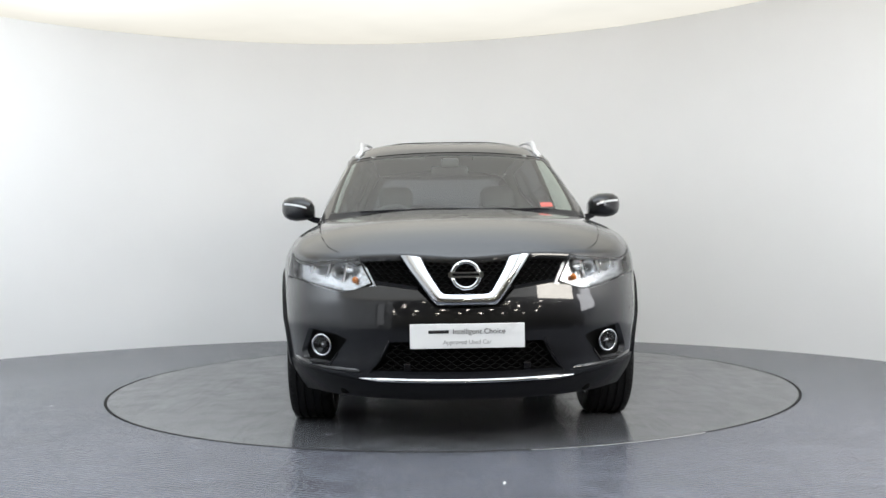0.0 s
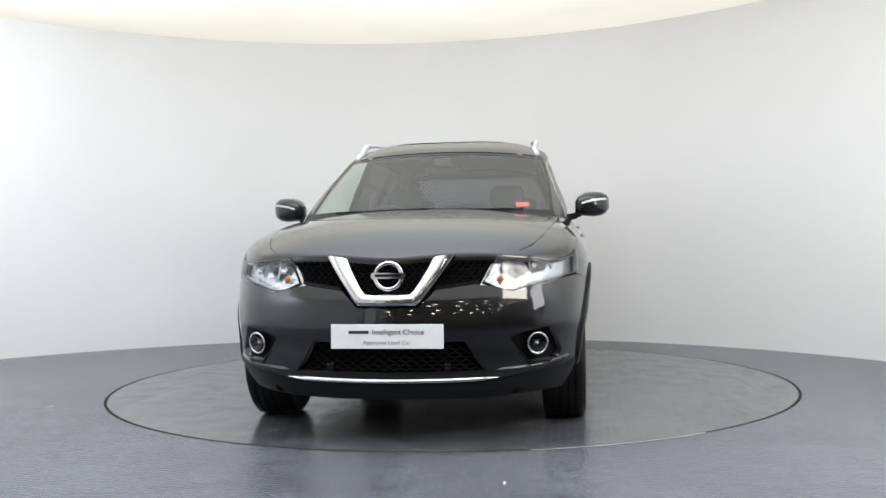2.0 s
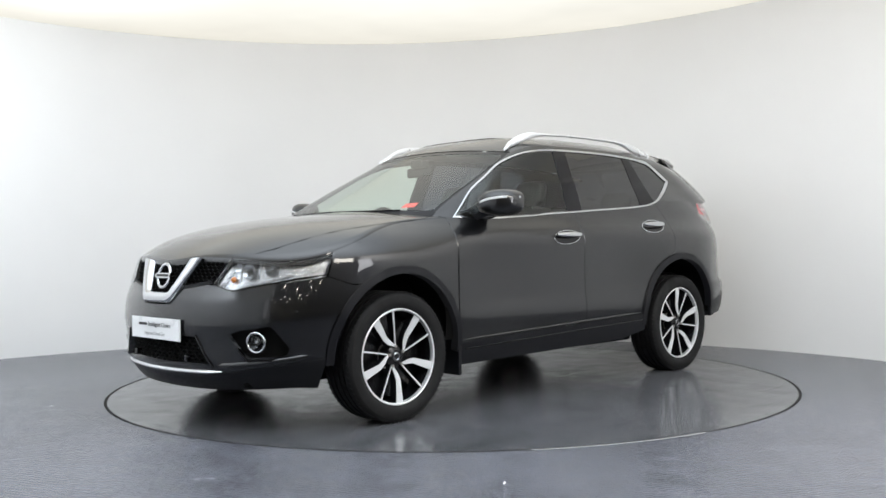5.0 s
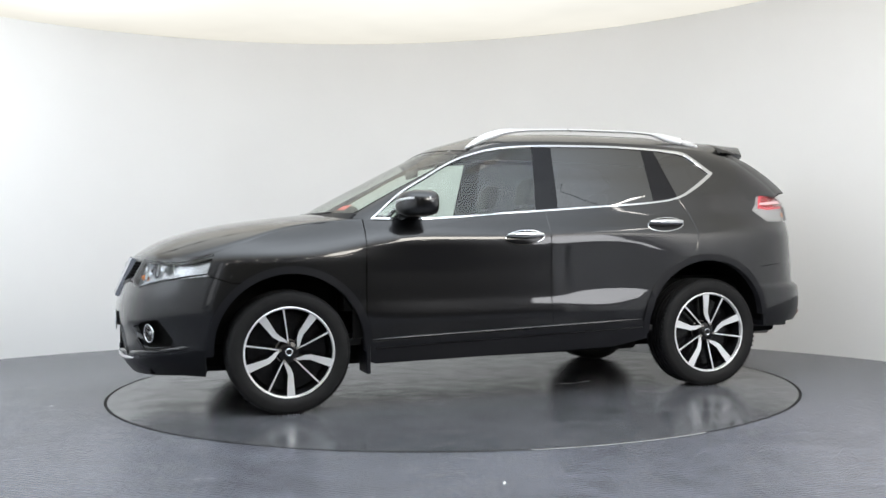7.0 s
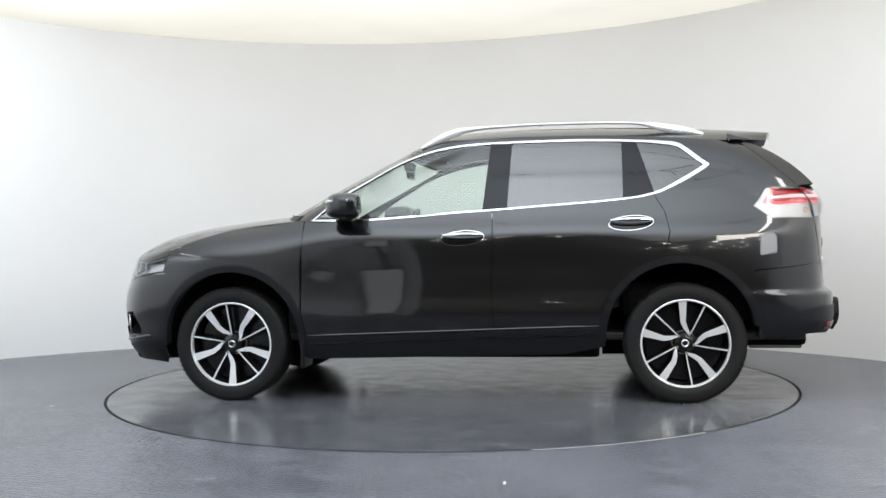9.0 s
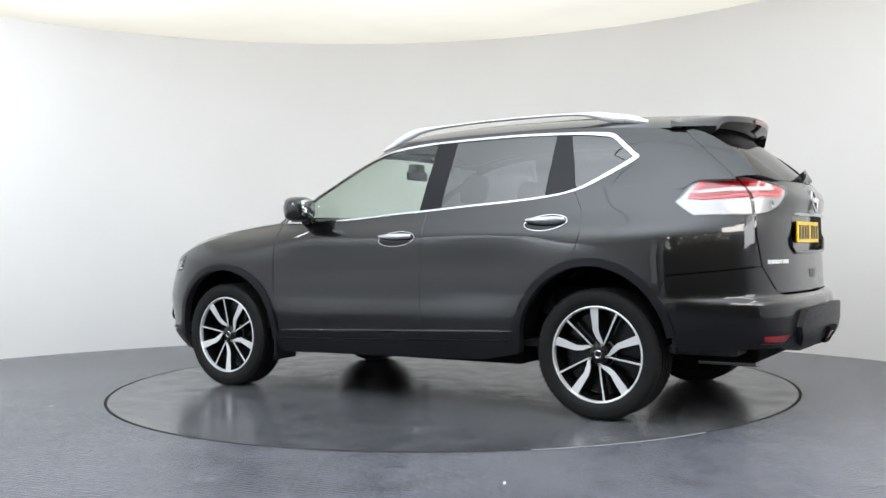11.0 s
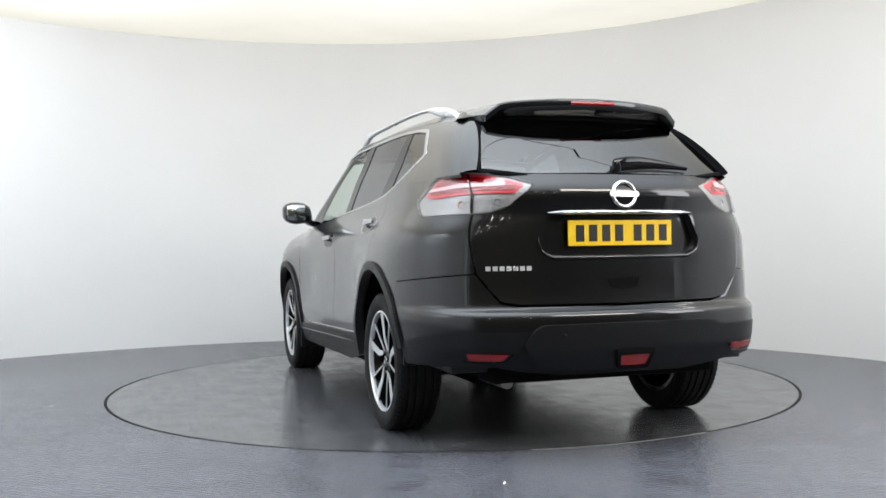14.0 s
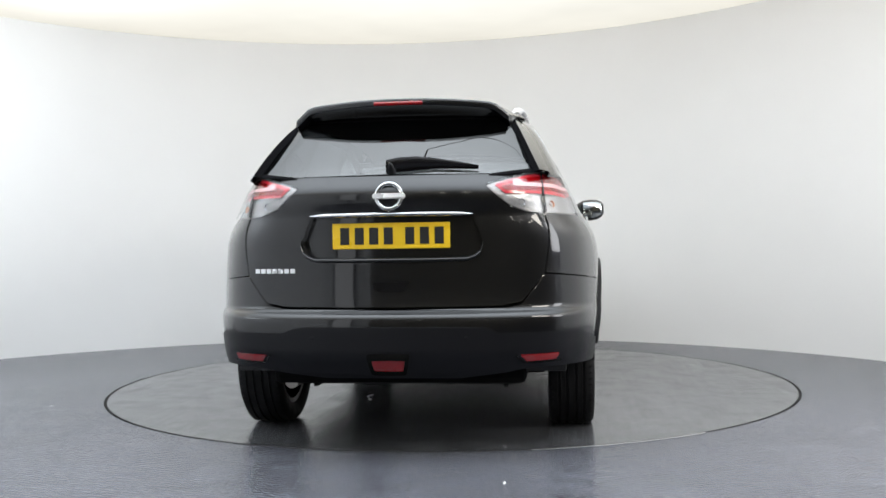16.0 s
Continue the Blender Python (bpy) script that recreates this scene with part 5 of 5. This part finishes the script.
def seams():
    """Dark shut lines of the bonnet."""
    for s in (1, -1):
        path = [(2.035, .600), (1.95, .655), (1.82, .695), (1.66, .722), (1.48, .742), (1.30, .758), (1.15, .768), (1.04, .762), (.985, .735)]
        bm = bmesh.new()
        prev = None
        for i, (x, y) in enumerate(path):
            a, b = path[max(i - 1, 0)], path[min(i + 1, len(path) - 1)]
            d = Vector((b[0] - a[0], b[1] - a[1])).normalized() * 0.0028
            ring = [bm.verts.new((x + k * d.y, (y - k * d.x) * s, hood_height(x, y) + 0.0022)) for k in (-1, 1)]
            if prev:
                bm.faces.new((prev[0], ring[0], ring[1], prev[1]))
            prev = ring
        bmesh.ops.recalc_face_normals(bm, faces=bm.faces[:])
        part("bonnet_gap", bm, BLACK_VOID, car)


# ---- wheels ----
TYRE_R = 0.346


def wheel(x, y, z, first_angle, sign):
    """A ten-spoke wheel: five broad spokes and five thin ones."""
    place = Matrix.Translation((x, y * sign, z)) @ Matrix.Diagonal((1, sign, 1, 1))

    def add(name, bm, material, parent, label="", smooth_shade=True):
        bmesh.ops.transform(bm, matrix=place, verts=bm.verts[:])
        bmesh.ops.recalc_face_normals(bm, faces=bm.faces[:])
        ob = part(name, bm, material, parent, label, smooth_shade)
        if smooth_shade:
            ob.data.set_sharp_from_angle(angle=radians(35))
        return ob

    hub = add("wheel", lathe([(.252, .085), (.244, .082), (.236, .06), (.228, .0), (.232, -.09), (.248, -.095), (.225, -.09), (.222, 0), (.0, 0.0)]), RIM_BLACK, car, "black and silver alloy wheel with ten spokes")
    prof = [(.243, -.09), (.262, -.104), (.30, -.113), (.325, -.110), (.340, -.097), (.346, -.085)]
    for g in (-.06, -.022, .022, .06):
        prof += [(.346, g - .007), (.337, g - .006), (.337, g + .006), (.346, g + .007)]
    prof += [(.346, .085), (.340, .097), (.331, .106), (.328, .1065), (.325, .110), (.30, .114), (.275, .110), (.262, .104), (.247, .094)]
    tyre = add("tyre", lathe(prof, 96), RUBBER, hub, "black road tyre with four grooves")
    bm = bmesh.new()
    for k in range(72):
        for y0, slant in ((-.098, .4), (.080, -.4)):
            a = math.tau * (k + (0.5 if y0 > 0 else 0)) / 72
            m = Matrix.Rotation(a, 4, "Y") @ Matrix.Translation((0.3455, y0 + .01, 0)) @ Matrix.Rotation(slant, 4, "X")
            vs = box(bm, -.004, .0008, -.010, .010, -.004, .004)
            bmesh.ops.transform(bm, matrix=m, verts=vs)
    tagged(add("tread_block", bm, RUBBER, tyre, "", False), kind="stuff")
    add("rim_lip", lathe([(.250, .090), (.257, .096), (.2555, .101), (.252, .103), (.2455, .101), (.243, .092), (.243, .07)]), ALLOY, hub, "bright rim edge")
    add("brake_disc", lathe([(.0, -.02), (.155, -.02), (.155, -.008), (.07, -.008), (.07, .01), (0, .01)], 40), DISC_STEEL, hub)

    def spoke(points, front_y, back_y, name, label, grow):
        for kind, w, y1, y0, mat in ((name, 0.0, front_y, front_y - .005, ALLOY), ("spoke_core", grow, front_y - .004, back_y, RIM_BLACK)):
            bm = bmesh.new()
            loops = []
            for yy, ww in ((y0, w * 1.5), (y1, w)):
                left, right = [], []
                for i, (px, pz, half) in enumerate(points):
                    qx, qz, _ = points[min(i + 1, len(points) - 1)]
                    ox, oz, _ = points[max(i - 1, 0)]
                    d = Vector((qx - ox, qz - oz)).normalized()
                    n = Vector((-d.y, d.x))
                    r = math.hypot(px, pz)
                    dy = -0.018 * (1 - min(1, (r - .05) / .19)) if yy > back_y else 0
                    left.append(Vector((px + n.x * (half + ww), yy + dy, pz + n.y * (half + ww))))
                    right.append(Vector((px - n.x * (half + ww), yy + dy, pz - n.y * (half + ww))))
                loops.append((left, right))
            (l0, r0), (l1, r1) = loops
            vs = [[bm.verts.new(v) for v in (a, b, c, d)] for a, b, c, d in zip(l0, l1, r1, r0)]
            for a, b in zip(vs, vs[1:]):
                for k in range(4):
                    bm.faces.new((a[k], a[(k + 1) % 4], b[(k + 1) % 4], b[k]))
            bm.faces.new(vs[0])
            bm.faces.new(vs[-1][::-1])
            if kind == name:
                add(kind, bm, mat, hub, label, False)
            else:
                add(kind, bm, mat, hub, "", False)

    def at(r, deg):
        a = radians(deg)
        return (-r * math.cos(a), r * math.sin(a))

    for k in range(5):
        d = first_angle + 72 * k
        pts = [(*at(.052, d - 33), .0035), (*at(.070, d - 17), .0085), (*at(.090, d - 5), .0125), (*at(.125, d + 1.5), .0150), (*at(.18, d + .5), .0185), (*at(.25, d), .0235)]
        spoke(pts, .094, .045, "broad_spoke", "bright machined spoke", 0.004)
        pts = [(*at(.054, d - 34), .0032), (*at(.12, d - 32), .0036), (*at(.18, d - 31), .0042), (*at(.25, d - 30.5), .0052)]
        spoke(pts, .092, .045, "thin_spoke", "bright machined spoke", 0.0045)
    add("hub_cap", lathe([(.0, .080), (.030, .080), (.034, .074), (.058, .066), (.064, .05), (.064, .0)], 40), RIM_BLACK, hub)
    ring = lathe([(.015, .0805), (.0185, .083), (.022, .0805)], 24)
    add("cap_ring", ring, CHROME, hub)
    for k in range(5):
        a = radians(first_angle + 40 + 72 * k)
        bm = bmesh.new()
        bmesh.ops.create_cone(bm, cap_ends=True, segments=6, radius1=.008, radius2=.007, depth=.016, matrix=Matrix.Translation((-.050 * math.cos(a), .075, .056 * math.sin(a))) @ Matrix.Rotation(radians(90), 4, "X"))
        add("wheel_nut", bm, DISC_STEEL, hub, "", False)


# ---- inside the car ----


def seat(name, x, y, width, parent, back_top, head_top, recline=14):
    def rounded_box(cx, cz, hx, hz, n=20, q=0.45):
        return [(cx + hx * math.copysign(abs(math.cos(a)) ** q, math.cos(a)), cz + hz * math.copysign(abs(math.sin(a)) ** q, math.sin(a))) for a in [math.tau * i / n for i in range(n)]]

    base = loft(name, [[Vector((px, y + yy, pz)) for px, pz in rounded_box(x + .05, .60 + .02 * abs(yy) / width, .25 * k, .09 * k)] for yy, k in ((-width / 2, .85), (-width * .42, 1), (0, .97), (width * .42, 1), (width / 2, .85))], SEAT, parent, "black leather seat")
    lean = math.tan(radians(recline))
    rings = []
    for z, half, thick in ((.60, .42, .07), (.75, .48, .085), (.95, .5, .08), (1.08, .47, .065), (back_top - .03, .38, .05), (back_top, .28, .03)):
        cx = x - .18 - (z - .6) * lean
        rings.append([Vector((cx + thick * math.copysign(abs(math.cos(a)) ** .6, math.cos(a)), y + width * half * math.copysign(abs(math.sin(a)) ** .6, math.sin(a)), z)) for a in [math.tau * i / 24 for i in range(24)]])
    loft("seat_back", rings, SEAT, base)
    heads = (0,) if width < .7 else (-.42, .42)
    for h in heads:
        rings = []
        for z, half, thick in ((head_top - .17, .09, .035), (head_top - .14, .12, .05), (head_top - .05, .125, .05), (head_top - .01, .10, .04), (head_top, .07, .02)):
            cx = x - .17 - (z - .6) * lean
            rings.append([Vector((cx + thick * math.copysign(abs(math.cos(a)) ** .6, math.cos(a)), y + h + half * math.copysign(abs(math.sin(a)) ** .6, math.sin(a)), z)) for a in [math.tau * i / 20 for i in range(20)]])
        loft("headrest", rings, SEAT, base)
        for p in (-.05, .05):
            bm = bmesh.new()
            bmesh.ops.create_cone(bm, cap_ends=True, segments=8, radius1=.007, radius2=.007, depth=.14, matrix=Matrix.Translation((x - .17 - (head_top - .8) * lean, y + h + p, head_top - .2)))
            part("headrest_post", bm, CHROME, base)


def interior():
    block("cabin_floor", (-2.05, 1.05, -.76, .76, .355, .40), DASH, car, "", 0.01)
    rings = []
    for y in np.linspace(-.70, .70, 15):
        b = 0.02 * (1 - (y / .7) ** 2)
        rings.append([Vector((x, y, z)) for x, z in ((1.0 + b, .55), (1.02 + b, 1.06), (.98 + b, 1.105 + b), (.80, 1.115 + b), (.62, 1.09 + b), (.55, 1.03), (.57, .90), (.66, .55))])
    loft("dashboard", rings, DASH, car, "black dashboard")
    for y in (-.37, .37):
        seat("front_seat", .02, y, .54, car, 1.17, 1.36)
    seat("rear_seat", -.86, 0, 1.26, car, 1.16, 1.31, 18)
    m = Matrix.Translation((.46, -.37, 1.02)) @ Matrix.Rotation(radians(-24), 4, "Y")
    wheel_ring = ring_bar("steering_wheel", .185, .015, m, DASH, car, "black steering wheel")
    bm = bmesh.new()
    box(bm, -.02, .02, -.18, .18, -.03, .03)
    bmesh.ops.bevel(bm, geom=bm.edges[:], offset=0.01, segments=2, affect="EDGES")
    bmesh.ops.transform(bm, matrix=m, verts=bm.verts[:])
    part("wheel_spoke", bm, DASH, wheel_ring)
    block("inside_mirror", (.36, .385, -.12, .12, 1.385, 1.45), GLOSS_BLACK, car, "black inside mirror", 0.012)
    block("sensor_housing", (.34, .41, -.06, .06, 1.445, 1.50), DASH, car, "", 0.015)
    for s in (1, -1):
        # door linings below the glass
        for x0, x1 in ((.82, -.2), (-.3, -1.1)):
            rows = [[Vector((x, (BODY.at(BODY.side(x, z), z).y - .06) * s, z)) for z in (.88, .92, .98, BELT(x) - .02)] for x in np.linspace(x0, x1, 8)]
            skin("door_lining", rows, DASH, car)
        rows = [[Vector((x, (CABIN.at(CABIN.side(x, z), z).y - .05) * s, z)) for z in (.75 + .3, 1.15, 1.2)] for x in np.linspace(-1.25, -1.75, 6)]
        skin("boot_lining", rows, DASH, car)
        block("sun_visor", (.14, .28, min(.16 * s, .52 * s), max(.16 * s, .52 * s), 1.505, 1.525), TRIM_GREY, car, "", 0.006)


front_details()
rear_details()
side_details()
seams()
for s in (1, -1):
    wheel(1.354, .790, TYRE_R - .001, 55.5, s)
    wheel(-1.354, .786, TYRE_R - .001, 93, s)
interior()

# ---- motion of the turntable and the car on it ----
EARLY = {0.0: -2.04, 0.5: -1.85, 1.0: -0.25, 1.5: 2.83, 2.0: 7.7, 2.5: 13.7}


def heading(t):
    return EARLY[t] if t in EARLY else 20.2 + 12.785 * (t - 3.0)


def motions():
    times = [0.5 * i for i in range(33)]
    car_rows, table_rows = [], []
    for t in times:
        turn = Matrix.Rotation(radians(-90 - heading(t)), 4, "Z")
        car_rows.append((t, turn @ Matrix.Translation((-0.1075, -0.003, 0))))
        table_rows.append((t, turn))
    walk(car, car_rows)
    walk(turntable, table_rows)


motions()
